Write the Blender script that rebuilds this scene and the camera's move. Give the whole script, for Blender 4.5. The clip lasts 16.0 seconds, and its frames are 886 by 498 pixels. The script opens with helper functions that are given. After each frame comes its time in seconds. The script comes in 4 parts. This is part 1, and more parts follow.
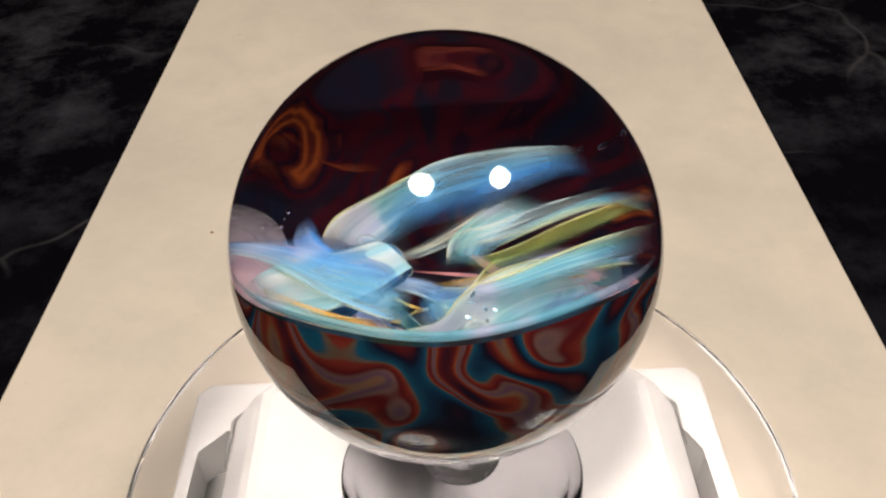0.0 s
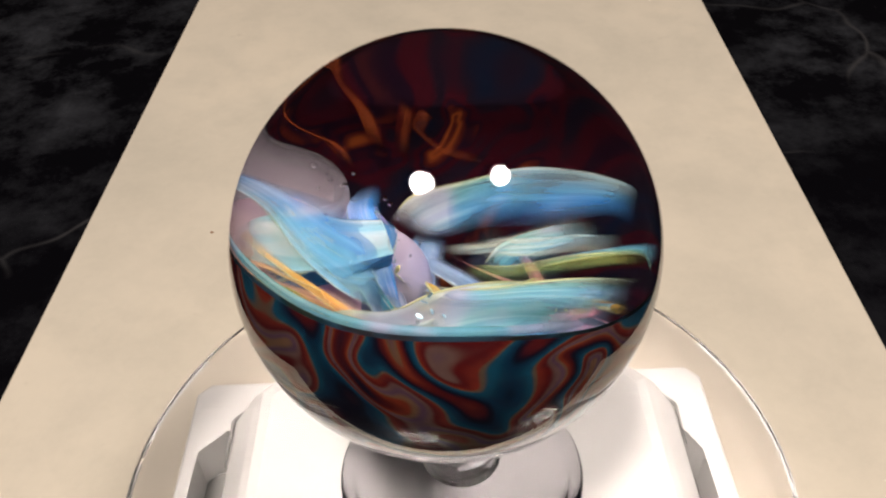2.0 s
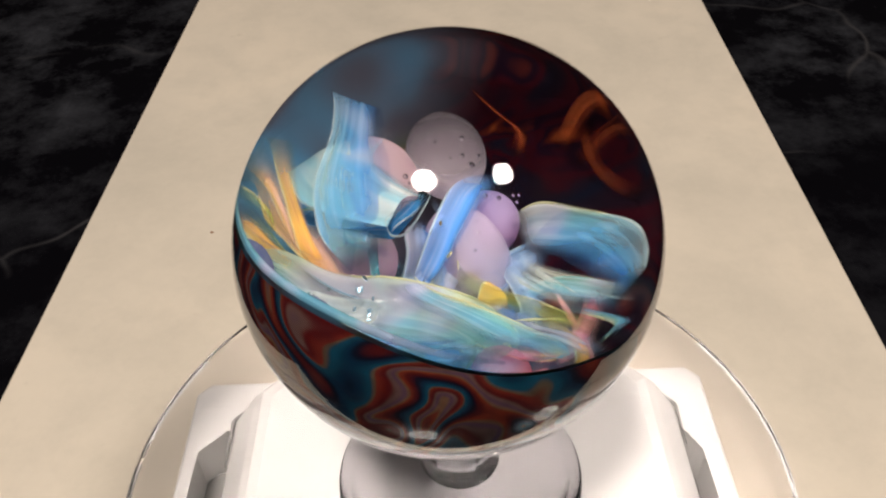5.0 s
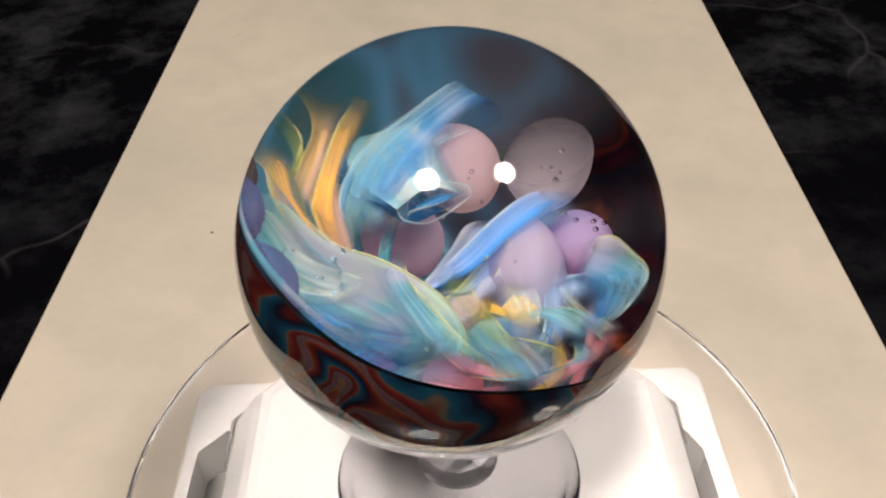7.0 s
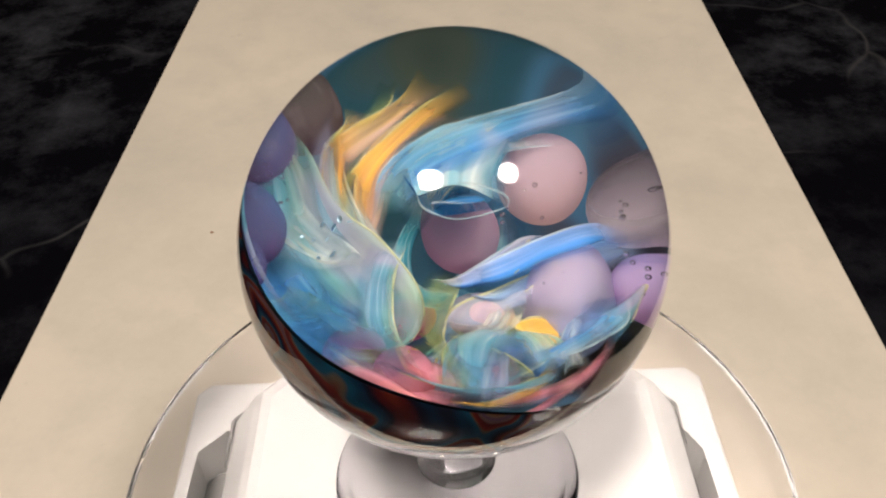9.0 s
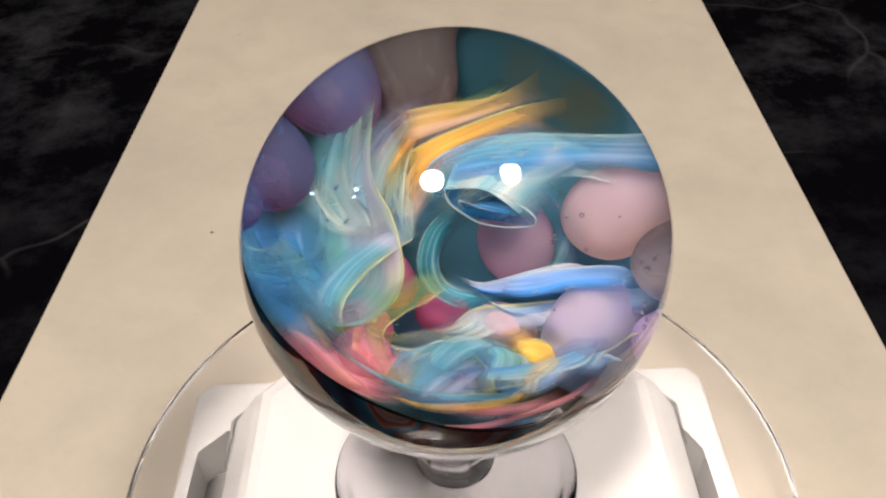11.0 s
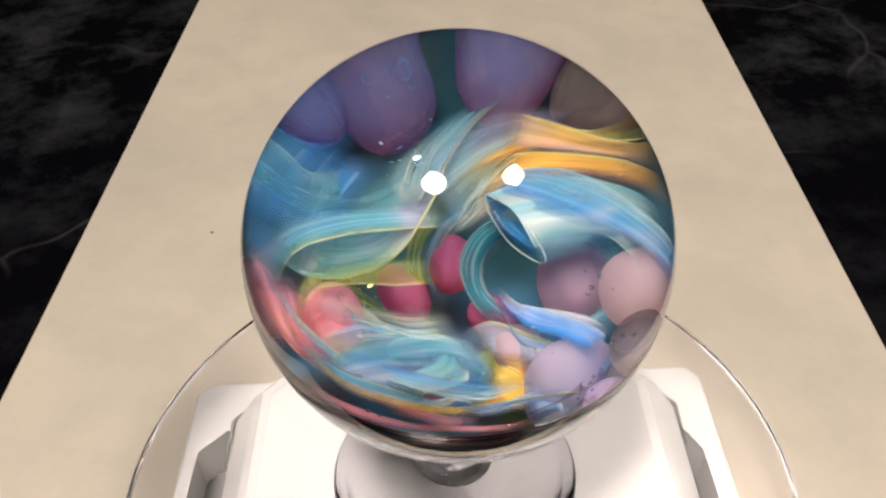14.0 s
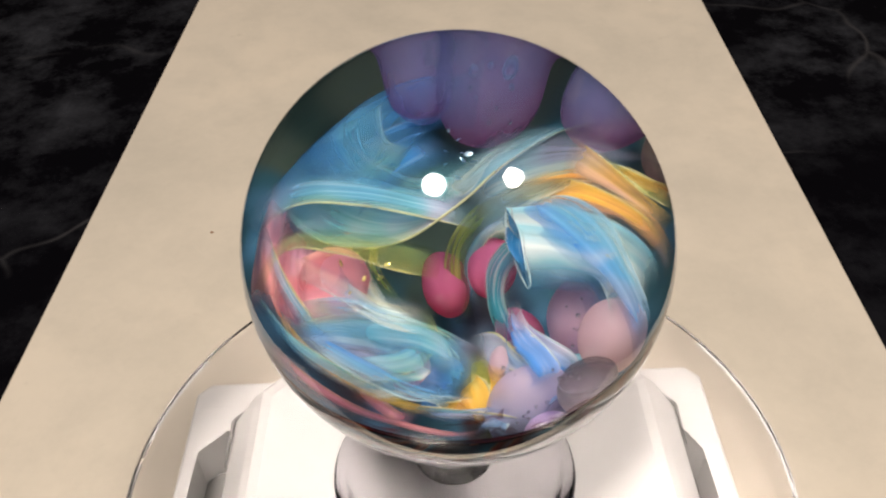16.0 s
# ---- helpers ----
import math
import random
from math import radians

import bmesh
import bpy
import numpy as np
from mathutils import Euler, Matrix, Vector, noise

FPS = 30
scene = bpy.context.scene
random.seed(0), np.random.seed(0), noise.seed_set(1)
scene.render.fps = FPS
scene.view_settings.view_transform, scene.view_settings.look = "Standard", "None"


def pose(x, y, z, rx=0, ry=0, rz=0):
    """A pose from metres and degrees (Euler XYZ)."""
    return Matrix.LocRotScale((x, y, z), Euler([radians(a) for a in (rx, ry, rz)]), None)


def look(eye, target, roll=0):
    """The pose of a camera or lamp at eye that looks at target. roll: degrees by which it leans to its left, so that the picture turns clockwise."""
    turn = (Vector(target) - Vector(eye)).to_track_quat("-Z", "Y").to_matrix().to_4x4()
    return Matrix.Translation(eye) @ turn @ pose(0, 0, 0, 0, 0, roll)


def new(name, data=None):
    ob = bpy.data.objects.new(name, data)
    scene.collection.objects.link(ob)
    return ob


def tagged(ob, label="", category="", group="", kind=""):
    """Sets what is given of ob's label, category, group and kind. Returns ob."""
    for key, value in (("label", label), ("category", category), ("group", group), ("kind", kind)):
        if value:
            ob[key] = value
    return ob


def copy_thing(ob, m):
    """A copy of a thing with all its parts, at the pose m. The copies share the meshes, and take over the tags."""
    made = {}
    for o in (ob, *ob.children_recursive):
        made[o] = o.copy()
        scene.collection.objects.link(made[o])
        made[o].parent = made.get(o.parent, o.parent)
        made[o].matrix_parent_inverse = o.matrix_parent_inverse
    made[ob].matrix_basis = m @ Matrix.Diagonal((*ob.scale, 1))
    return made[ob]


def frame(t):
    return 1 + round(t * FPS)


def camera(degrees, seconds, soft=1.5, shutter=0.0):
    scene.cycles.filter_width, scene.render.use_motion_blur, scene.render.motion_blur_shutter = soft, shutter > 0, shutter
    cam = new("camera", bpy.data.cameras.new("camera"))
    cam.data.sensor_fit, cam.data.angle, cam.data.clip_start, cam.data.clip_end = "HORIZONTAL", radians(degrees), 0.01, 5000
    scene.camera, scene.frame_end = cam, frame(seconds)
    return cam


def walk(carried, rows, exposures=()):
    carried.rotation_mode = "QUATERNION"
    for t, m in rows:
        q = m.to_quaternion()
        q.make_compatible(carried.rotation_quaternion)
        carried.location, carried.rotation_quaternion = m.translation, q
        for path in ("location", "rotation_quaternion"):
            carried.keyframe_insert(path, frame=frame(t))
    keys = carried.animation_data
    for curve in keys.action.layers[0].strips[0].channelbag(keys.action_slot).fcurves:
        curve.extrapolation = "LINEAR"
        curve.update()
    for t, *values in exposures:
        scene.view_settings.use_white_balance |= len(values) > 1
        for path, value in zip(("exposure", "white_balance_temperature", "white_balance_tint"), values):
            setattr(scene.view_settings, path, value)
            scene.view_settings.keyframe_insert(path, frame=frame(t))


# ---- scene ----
cam = camera(2 * math.degrees(math.atan(784 / 1500)), 16.0, 2.2)
EYE = Vector((0.0, 0.0, 0.2235))
PITCH = 41.07
AIM = EYE + Vector((0, math.cos(radians(PITCH)), -math.sin(radians(PITCH))))
VIEW = look(EYE, AIM, -2.2)
walk(cam, [(0.0, VIEW), (16.0, VIEW)], [(0.0, 0.09), (3.5, 0.09), (4.0, 0.01), (16.0, 0.01)])

# the turntable's axis, its speed (degrees a second, clockwise from above), and the marble
AX, AY = 0.0016, 0.121
SPEED = 12.5
R = 0.0400
MARBLE_Z = 0.1185
DISC_Z = 0.045
COUNTER_Z = -0.009

# ---- light ----
world = bpy.data.worlds.new("room_dusk")
scene.world = world
world.use_nodes = True
world.node_tree.nodes["Background"].inputs[0].default_value = (0.9, 0.8, 0.7, 1)
world.node_tree.nodes["Background"].inputs[1].default_value = 0.02

CEILING_Z = 2.1
LAMP_ROWS = (((-0.182, -0.312, 0.932), 32.0), ((0.445, -0.212, 0.87), 24.0))


def lamp_place(way):
    """Where the ray from the marble that way meets the ceiling."""
    k = (CEILING_Z - 0.012 - MARBLE_Z - R) / way[2]
    return Vector((AX + way[0] * k, AY - 0.01 + way[1] * k, CEILING_Z - 0.012))


for way, power in LAMP_ROWS:
    data = bpy.data.lights.new("ceiling_spot", "AREA")
    data.shape, data.size, data.energy, data.color = "DISK", 0.42, power, (1.0, 0.888, 0.785)
    data.spread = radians(150)
    spot = new("ceiling_spot_light", data)
    spot.matrix_world = look(lamp_place(way), lamp_place(way) + Vector((0, 0, -1)))

# ---- materials ----


class Mat:
    """A node material, built step by step."""

    def __init__(self, name):
        self.m = bpy.data.materials.new(name)
        self.m.use_nodes = True
        self.t = self.m.node_tree
        self.t.nodes.clear()
        self.out = self.t.nodes.new("ShaderNodeOutputMaterial")

    def add(self, kind, sets=(), **links):
        n = self.t.nodes.new(kind)
        for key, value in dict(sets).items():
            n.inputs[key].default_value = value
        for key, sock in links.items():
            self.t.links.new(sock, n.inputs[key.replace("_", " ")])
        return n

    def link(self, a, b):
        self.t.links.new(a, b)

    def coords(self, kind="Object"):
        return self.t.nodes.new("ShaderNodeTexCoord").outputs[kind]

    def stretch(self, vec, scale, rot=(0, 0, 0)):
        n = self.t.nodes.new("ShaderNodeMapping")
        n.inputs["Scale"].default_value, n.inputs["Rotation"].default_value = scale, rot
        self.link(vec, n.inputs["Vector"])
        return n.outputs[0]

    def noise(self, vec, scale, detail=4.0, rough=0.55, warp=0.0):
        n = self.add("ShaderNodeTexNoise", {"Scale": scale, "Detail": detail, "Roughness": rough, "Distortion": warp})
        self.link(vec, n.inputs["Vector"])
        return n.outputs["Fac"]

    def ramp(self, fac, stops, smooth="LINEAR"):
        n = self.t.nodes.new("ShaderNodeValToRGB")
        n.color_ramp.interpolation = smooth
        e = n.color_ramp.elements
        while len(e) < len(stops):
            e.new(0.5)
        for el, (at, col) in zip(e, stops):
            el.position, el.color = at, (*col, 1) if len(col) == 3 else col
        self.link(fac, n.inputs[0])
        return n.outputs[0]

    def mix(self, fac, a, b, kind="MIX"):
        n = self.t.nodes.new("ShaderNodeMix")
        n.data_type, n.blend_type = "RGBA", kind
        for i, v in ((0, fac), (6, a), (7, b)):
            if isinstance(v, bpy.types.NodeSocket):
                self.link(v, n.inputs[i])
            else:
                n.inputs[i].default_value = v if i == 0 else (*v, 1)
        return n.outputs[2]

    def math(self, op, a, b=0.0, clamp=False):
        n = self.t.nodes.new("ShaderNodeMath")
        n.operation, n.use_clamp = op, clamp
        for i, v in ((0, a), (1, b)):
            if isinstance(v, bpy.types.NodeSocket):
                self.link(v, n.inputs[i])
            else:
                n.inputs[i].default_value = v
        return n.outputs[0]

    def bump(self, height, strength, distance):
        n = self.add("ShaderNodeBump", {"Strength": strength, "Distance": distance})
        self.link(height, n.inputs["Height"])
        return n.outputs[0]

    def done(self, shader):
        self.link(shader, self.out.inputs["Surface"])
        return self.m

    def principled(self, colour, rough=0.5, normal=None, **more):
        n = self.t.nodes.new("ShaderNodeBsdfPrincipled")
        for key, v in (("Base Color", colour), ("Roughness", rough), *((k.replace("_", " "), v) for k, v in more.items())):
            if isinstance(v, bpy.types.NodeSocket):
                self.link(v, n.inputs[key])
            else:
                n.inputs[key].default_value = (*v, 1) if isinstance(v, tuple) and len(v) == 3 else v
        if normal:
            self.link(normal, n.inputs["Normal"])
        return n.outputs[0]


def mat_tile():
    m = Mat("beige_stone_tile")
    v = m.coords()
    big = m.noise(v, 9, 5, 0.6, 0.4)
    mid = m.noise(v, 38, 6, 0.65)
    fine = m.noise(v, 260, 4, 0.7)
    col = m.ramp(big, [(0.3, (0.47, 0.43, 0.365)), (0.5, (0.56, 0.505, 0.425)), (0.72, (0.62, 0.55, 0.455))])
    col = m.mix(m.ramp(mid, [(0.45, (0, 0, 0)), (0.75, (0.6, 0.6, 0.6))]), col, (0.46, 0.42, 0.355))
    specks = m.ramp(m.noise(v, 70, 2, 0.5), [(0.72, (0, 0, 0)), (0.80, (0.45, 0.45, 0.45))])
    col = m.mix(specks, col, (0.40, 0.35, 0.29))
    col = m.mix(m.ramp(fine, [(0.35, (0, 0, 0)), (0.8, (0.18, 0.18, 0.18))]), col, (0.66, 0.60, 0.51))
    return m.done(m.principled(col, 0.62, m.bump(mid, 0.12, 0.002), Specular_IOR_Level=0.35))


def mat_black_marble():
    m = Mat("black_veined_marble")
    v = m.coords()
    warp = m.noise(v, 7, 4, 0.6)
    vec = m.t.nodes.new("ShaderNodeVectorMath")
    vec.operation = "MULTIPLY_ADD"
    m.link(m.add("ShaderNodeTexNoise", {"Scale": 6.0, "Detail": 3.0}, Vector=v).outputs["Color"], vec.inputs[0])
    vec.inputs[1].default_value = (0.12, 0.12, 0.12)
    m.link(v, vec.inputs[2])
    veins = m.add("ShaderNodeTexVoronoi", {"Scale": 7.0}, Vector=vec.outputs[0])
    veins.feature = "DISTANCE_TO_EDGE"
    thin = m.ramp(veins.outputs["Distance"], [(0.0, (1, 1, 1)), (0.013, (0, 0, 0))])
    thin = m.mix(m.ramp(m.noise(v, 11, 3), [(0.45, (0, 0, 0)), (0.62, (1, 1, 1))]), (0, 0, 0), thin)
    cloud = m.ramp(m.noise(v, 22, 8, 0.70, 0.0), [(0.45, (0, 0, 0)), (0.76, (1, 1, 1))])
    patch = m.ramp(m.noise(v, 5.5, 3), [(0.28, (0, 0, 0)), (0.65, (1, 1, 1))])
    cloud = m.mix(patch, (0, 0, 0), cloud)
    col = m.mix(cloud, (0.0022, 0.002, 0.003), (0.040, 0.042, 0.050))
    col = m.mix(thin, col, (0.036, 0.035, 0.038))
    return m.done(m.principled(col, 0.2, m.bump(warp, 0.05, 0.002), Specular_IOR_Level=0.3))


def mat_white_plastic():
    m = Mat("white_plastic")
    v = m.coords()
    col = m.ramp(m.noise(v, 60, 4), [(0.3, (0.53, 0.525, 0.52)), (0.7, (0.575, 0.57, 0.565))])
    return m.done(m.principled(col, 0.38, m.bump(m.noise(v, 900, 2), 0.04, 0.0004)))


def mat_glass(name, ior, tint=(1, 1, 1), scratch=0.0):
    m = Mat(name)
    g = m.add("ShaderNodeBsdfGlass", {"IOR": ior, "Roughness": 0.0, "Color": (*tint, 1)})
    if scratch:
        v = m.coords()
        lines = m.ramp(m.noise(m.stretch(v, (90, 900, 300), (0.4, 0.2, 0.7)), 1.0, 2), [(0.70, (0, 0, 0)), (0.78, (1, 1, 1))])
        m.link(m.math("MULTIPLY", lines, scratch), g.inputs["Roughness"])
        m.link(m.bump(m.noise(v, 120, 3), 0.05, 0.0005), g.inputs["Normal"])
    return m.done(g.outputs[0])


def mat_backing():
    """The marble's outside: folded bands of dark red, navy, teal, orange and violet."""
    m = Mat("swirled_backing_glass")
    v = m.stretch(m.coords(), (1 / R, 1 / R, 1.15 / R))
    warp = m.add("ShaderNodeTexNoise", {"Scale": 1.5, "Detail": 1.0, "Roughness": 0.35, "Distortion": 0.4}, Vector=v).outputs["Color"]
    vec = m.t.nodes.new("ShaderNodeVectorMath")
    vec.operation = "MULTIPLY_ADD"
    m.link(warp, vec.inputs[0])
    vec.inputs[1].default_value = (1.5, 1.5, 1.3)
    m.link(v, vec.inputs[2])
    f = m.noise(vec.outputs[0], 1.3, 0.6, 0.3, 0.6)
    bands = m.math("FRACT", m.math("MULTIPLY", f, 4.8))
    col = m.ramp(bands, [
        (0.00, (0.004, 0.005, 0.014)), (0.10, (0.003, 0.022, 0.050)), (0.26, (0.005, 0.060, 0.105)), (0.32, (0.09, 0.07, 0.045)),
        (0.36, (0.13, 0.018, 0.010)), (0.48, (0.075, 0.006, 0.006)), (0.56, (0.11, 0.07, 0.06)), (0.63, (0.08, 0.045, 0.085)),
        (0.70, (0.13, 0.08, 0.04)), (0.74, (0.15, 0.024, 0.010)), (0.86, (0.06, 0.006, 0.006)), (1.0, (0.004, 0.005, 0.014))], "EASE")
    col = m.mix(1.0, col, (0.72, 0.66, 0.66), "MULTIPLY")
    streak = m.noise(m.stretch(vec.outputs[0], (5, 5, 5)), 2.2, 5, 0.6)
    col = m.mix(m.ramp(streak, [(0.35, (0.30, 0.30, 0.30)), (0.6, (0, 0, 0))]), col, (0.008, 0.004, 0.008))
    return m.done(m.principled(col, 0.35, Specular_IOR_Level=0.1))


def mat_lining():
    """The inside of the bowl: maroon and black with ember streaks on one side, blue, teal and violet on the other."""
    m = Mat("bowl_lining_glass")
    v = m.stretch(m.coords(), (1 / R, 1 / R, 1 / R))
    sep = m.add("ShaderNodeSeparateXYZ", Vector=v)
    wob = m.noise(v, 1.6, 2, 0.5, 0.5)
    smoke = m.noise(m.stretch(v, (1.0, 1.0, 1.6), (0.5, 0.3, 0.2)), 2.7, 2, 0.45, 2.2)
    warm = m.ramp(smoke, [(0.30, (0.002, 0.004, 0.010)), (0.42, (0.005, 0.003, 0.006)), (0.52, (0.016, 0.002, 0.004)), (0.58, (0.005, 0.002, 0.005)),
                          (0.64, (0.030, 0.005, 0.004)), (0.70, (0.10, 0.022, 0.006)), (0.74, (0.030, 0.005, 0.004)), (0.82, (0.006, 0.003, 0.006))], "EASE")
    cool = m.ramp(m.noise(v, 1.5, 2, 0.45, 0.8), [
        (0.26, (0.015, 0.035, 0.035)), (0.38, (0.06, 0.085, 0.07)), (0.46, (0.03, 0.09, 0.12)), (0.54, (0.06, 0.16, 0.26)), (0.62, (0.06, 0.06, 0.08)),
        (0.70, (0.05, 0.07, 0.04)), (0.80, (0.02, 0.03, 0.015))], "EASE")
    side = m.math("ADD", m.math("MULTIPLY", sep.outputs["Y"], 1.3), m.math("MULTIPLY", m.math("SUBTRACT", wob, 0.5), 1.2))
    side = m.math("ADD", side, m.math("MULTIPLY", sep.outputs["X"], 0.12))
    col = m.mix(m.ramp(side, [(0.36, (0, 0, 0)), (0.66, (1, 1, 1))]), cool, warm)
    return m.done(m.principled(col, 0.9, Specular_IOR_Level=0.0))


def mat_veil(name, inner, outer, cover, streaks=0.3, pale=(0.90, 0.93, 0.86), ends=(0.0, 0.0)):
    """A film of coloured glass: one colour shading into another across it, drawn-out streaks along it, clouded, thinning to nothing at its ends."""
    m = Mat(name)
    uv, ob = m.coords("UV"), m.coords()
    sep = m.add("ShaderNodeSeparateXYZ", Vector=uv)
    rnd = m.t.nodes.new("ShaderNodeObjectInfo").outputs["Random"]
    shift = m.t.nodes.new("ShaderNodeVectorMath")
    shift.operation = "ADD"
    m.link(uv, shift.inputs[0])
    m.link(m.add("ShaderNodeCombineXYZ", X=m.math("MULTIPLY", rnd, 17.0), Y=m.math("MULTIPLY", rnd, 31.0)).outputs[0], shift.inputs[1])
    broad = m.noise(m.stretch(shift.outputs[0], (1.1, 2.0, 1)), 1.0, 2, 0.45, 0.8)
    fine = m.noise(m.stretch(shift.outputs[0], (1.2, 8.0, 1)), 1.0, 3, 0.5, 0.5)
    cloud = m.noise(ob, 2.2 / R, 2, 0.45, 0.9)
    across = m.math("ADD", m.math("MULTIPLY", sep.outputs["Y"], 0.7), m.math("SUBTRACT", m.math("MULTIPLY", broad, 1.2), 0.45))
    stops = [(k / (len(inner) - 1), c) for k, c in enumerate(inner)]
    col = m.ramp(across, stops, "EASE")
    col = m.mix(m.ramp(cloud, [(0.48, (0, 0, 0)), (0.68, (0.8, 0.8, 0.8))], "EASE"), col, outer)
    col = m.mix(m.ramp(fine, [(0.52, (0, 0, 0)), (0.72, (streaks, streaks, streaks))], "EASE"), col, pale)
    diff = m.add("ShaderNodeBsdfDiffuse", Color=col)
    trans = m.add("ShaderNodeBsdfTranslucent", Color=col)
    body = m.add("ShaderNodeMixShader", {0: 0.35})
    m.link(diff.outputs[0], body.inputs[1])
    m.link(trans.outputs[0], body.inputs[2])
    clear = m.add("ShaderNodeBsdfTransparent")
    m.link(m.mix(0.22, (1.0, 1.0, 1.0), col), clear.inputs["Color"])
    lo, hi = cover
    fac = m.ramp(m.math("ADD", m.math("MULTIPLY", fine, 0.4), m.math("MULTIPLY", cloud, 0.6)), [(0.36, (lo, lo, lo)), (0.62, (hi, hi, hi))], "EASE")
    thin_u = m.ramp(sep.outputs["X"], [(0.0, (ends[0],) * 3), (0.24, (1, 1, 1)), (0.62, (1, 1, 1)), (1.0, (ends[1],) * 3)], "EASE")
    thin_v = m.ramp(sep.outputs["Y"], [(0.0, (1, 1, 1)), (0.10, (0.75, 0.75, 0.75)), (0.6, (1, 1, 1)), (1.0, (0.10, 0.10, 0.10))], "EASE")
    fac = m.math("MULTIPLY", fac, m.math("MULTIPLY", thin_u, thin_v))
    mixn = m.add("ShaderNodeMixShader")
    m.link(fac, mixn.inputs[0])
    m.link(clear.outputs[0], mixn.inputs[1])
    m.link(body.outputs[0], mixn.inputs[2])
    return m.done(mixn.outputs[0])


def mat_opal(name, low, high, cover=(0.48, 0.74), top=1.0):
    """Milky opal glass, one colour below and another above, softly clouded, letting some light through."""
    m = Mat(name)
    v = m.coords("Generated")
    cloud = m.noise(m.coords(), 1.6 / R, 3, 0.5, 0.5)
    fleck = m.noise(m.coords(), 14.0 / R, 4, 0.6)
    sep = m.add("ShaderNodeSeparateXYZ", Vector=v)
    f = m.math("ADD", m.math("MULTIPLY", sep.outputs["Z"], 0.7), m.math("MULTIPLY", cloud, 0.5))
    col = m.ramp(f, [(0.28, low), (0.90, high)], "EASE")
    col = m.mix(m.ramp(fleck, [(0.50, (0, 0, 0)), (0.75, (0.20, 0.20, 0.20))]), col, (0.95, 0.86, 0.84))
    diff = m.add("ShaderNodeBsdfDiffuse", Color=col)
    trans = m.add("ShaderNodeBsdfTranslucent", Color=col)
    body = m.add("ShaderNodeMixShader", {0: 0.45})
    m.link(diff.outputs[0], body.inputs[1])
    m.link(trans.outputs[0], body.inputs[2])
    clear = m.add("ShaderNodeBsdfTransparent")
    m.link(m.mix(0.5, (1.0, 0.97, 0.98), high), clear.inputs["Color"])
    lo, hi = cover
    mixn = m.add("ShaderNodeMixShader")
    fade = m.ramp(sep.outputs["Z"], [(0.35, (1, 1, 1)), (0.85, (top, top, top))], "EASE")
    m.link(m.math("MULTIPLY", fade, m.ramp(cloud, [(0.35, (hi, hi, hi)), (0.65, (lo, lo, lo))])), mixn.inputs[0])
    m.link(clear.outputs[0], mixn.inputs[1])
    m.link(body.outputs[0], mixn.inputs[2])
    return m.done(mixn.outputs[0])


def mat_plain(name, col, rough=0.5, **more):
    m = Mat(name)
    v = m.coords()
    f = m.noise(v, 6, 4)
    c = m.mix(m.ramp(f, [(0.35, (0, 0, 0)), (0.7, (1, 1, 1))]), tuple(x * 0.92 for x in col), col)
    return m.done(m.principled(c, rough, **more))


def mat_edge_light(name, col):
    """A fine line painting the light caught on glass edges, broken and half clear."""
    m = Mat(name)
    d = m.add("ShaderNodeBsdfDiffuse", {"Color": (*col, 1)})
    t = m.add("ShaderNodeBsdfTranslucent", {"Color": (*col, 1)})
    x = m.add("ShaderNodeMixShader", {0: 0.5})
    m.link(d.outputs[0], x.inputs[1])
    m.link(t.outputs[0], x.inputs[2])
    clear = m.add("ShaderNodeBsdfTransparent")
    y = m.add("ShaderNodeMixShader")
    m.link(m.ramp(m.noise(m.coords(), 3.0 / R, 2), [(0.38, (0.10, 0.10, 0.10)), (0.62, (0.55, 0.55, 0.55))]), y.inputs[0])
    m.link(clear.outputs[0], y.inputs[1])
    m.link(x.outputs[0], y.inputs[2])
    return m.done(y.outputs[0])


TILE, BLACK, WHITE = mat_tile(), mat_black_marble(), mat_white_plastic()
GLASS = mat_glass("clear_borosilicate", 1.5)
ACRYLIC = mat_glass("clear_acrylic", 1.49, (0.97, 0.97, 0.98))
# Grey tint puts the marble's shadow on the foot into the acrylic's colour.
STAND_ACRYLIC = mat_glass("scratched_shade_tinted_acrylic", 1.49, (0.87, 0.86, 0.88), 0.12)
BACKING, LINING = mat_backing(), mat_lining()
TEAL = mat_veil("teal_film", [(0.68, 0.80, 0.58), (0.22, 0.54, 0.54), (0.16, 0.46, 0.64), (0.12, 0.34, 0.60)], (0.50, 0.48, 0.66), (0.40, 0.78), 0.2)
BLUE = mat_veil("blue_film", [(0.48, 0.70, 0.76), (0.14, 0.44, 0.76), (0.06, 0.28, 0.70), (0.05, 0.18, 0.50)], (0.40, 0.50, 0.70), (0.36, 0.74), 0.12)
LAVENDER = mat_veil("lavender_film", [(0.62, 0.66, 0.46), (0.20, 0.44, 0.66), (0.42, 0.44, 0.66), (0.66, 0.54, 0.52)], (0.26, 0.50, 0.62), (0.28, 0.64), 0.3)
PALE = mat_veil("pale_film", [(0.86, 0.92, 0.86), (0.58, 0.78, 0.84), (0.84, 0.86, 0.72), (0.48, 0.64, 0.86)], (0.70, 0.76, 0.72), (0.16, 0.55), 0.4)
FUNNEL = mat_veil("funnel_film", [(0.16, 0.50, 0.66), (0.42, 0.74, 0.84), (0.86, 0.93, 0.90), (0.20, 0.50, 0.80)], (0.20, 0.56, 0.66), (0.62, 0.92), 0.5, ends=(1.0, 0.0))
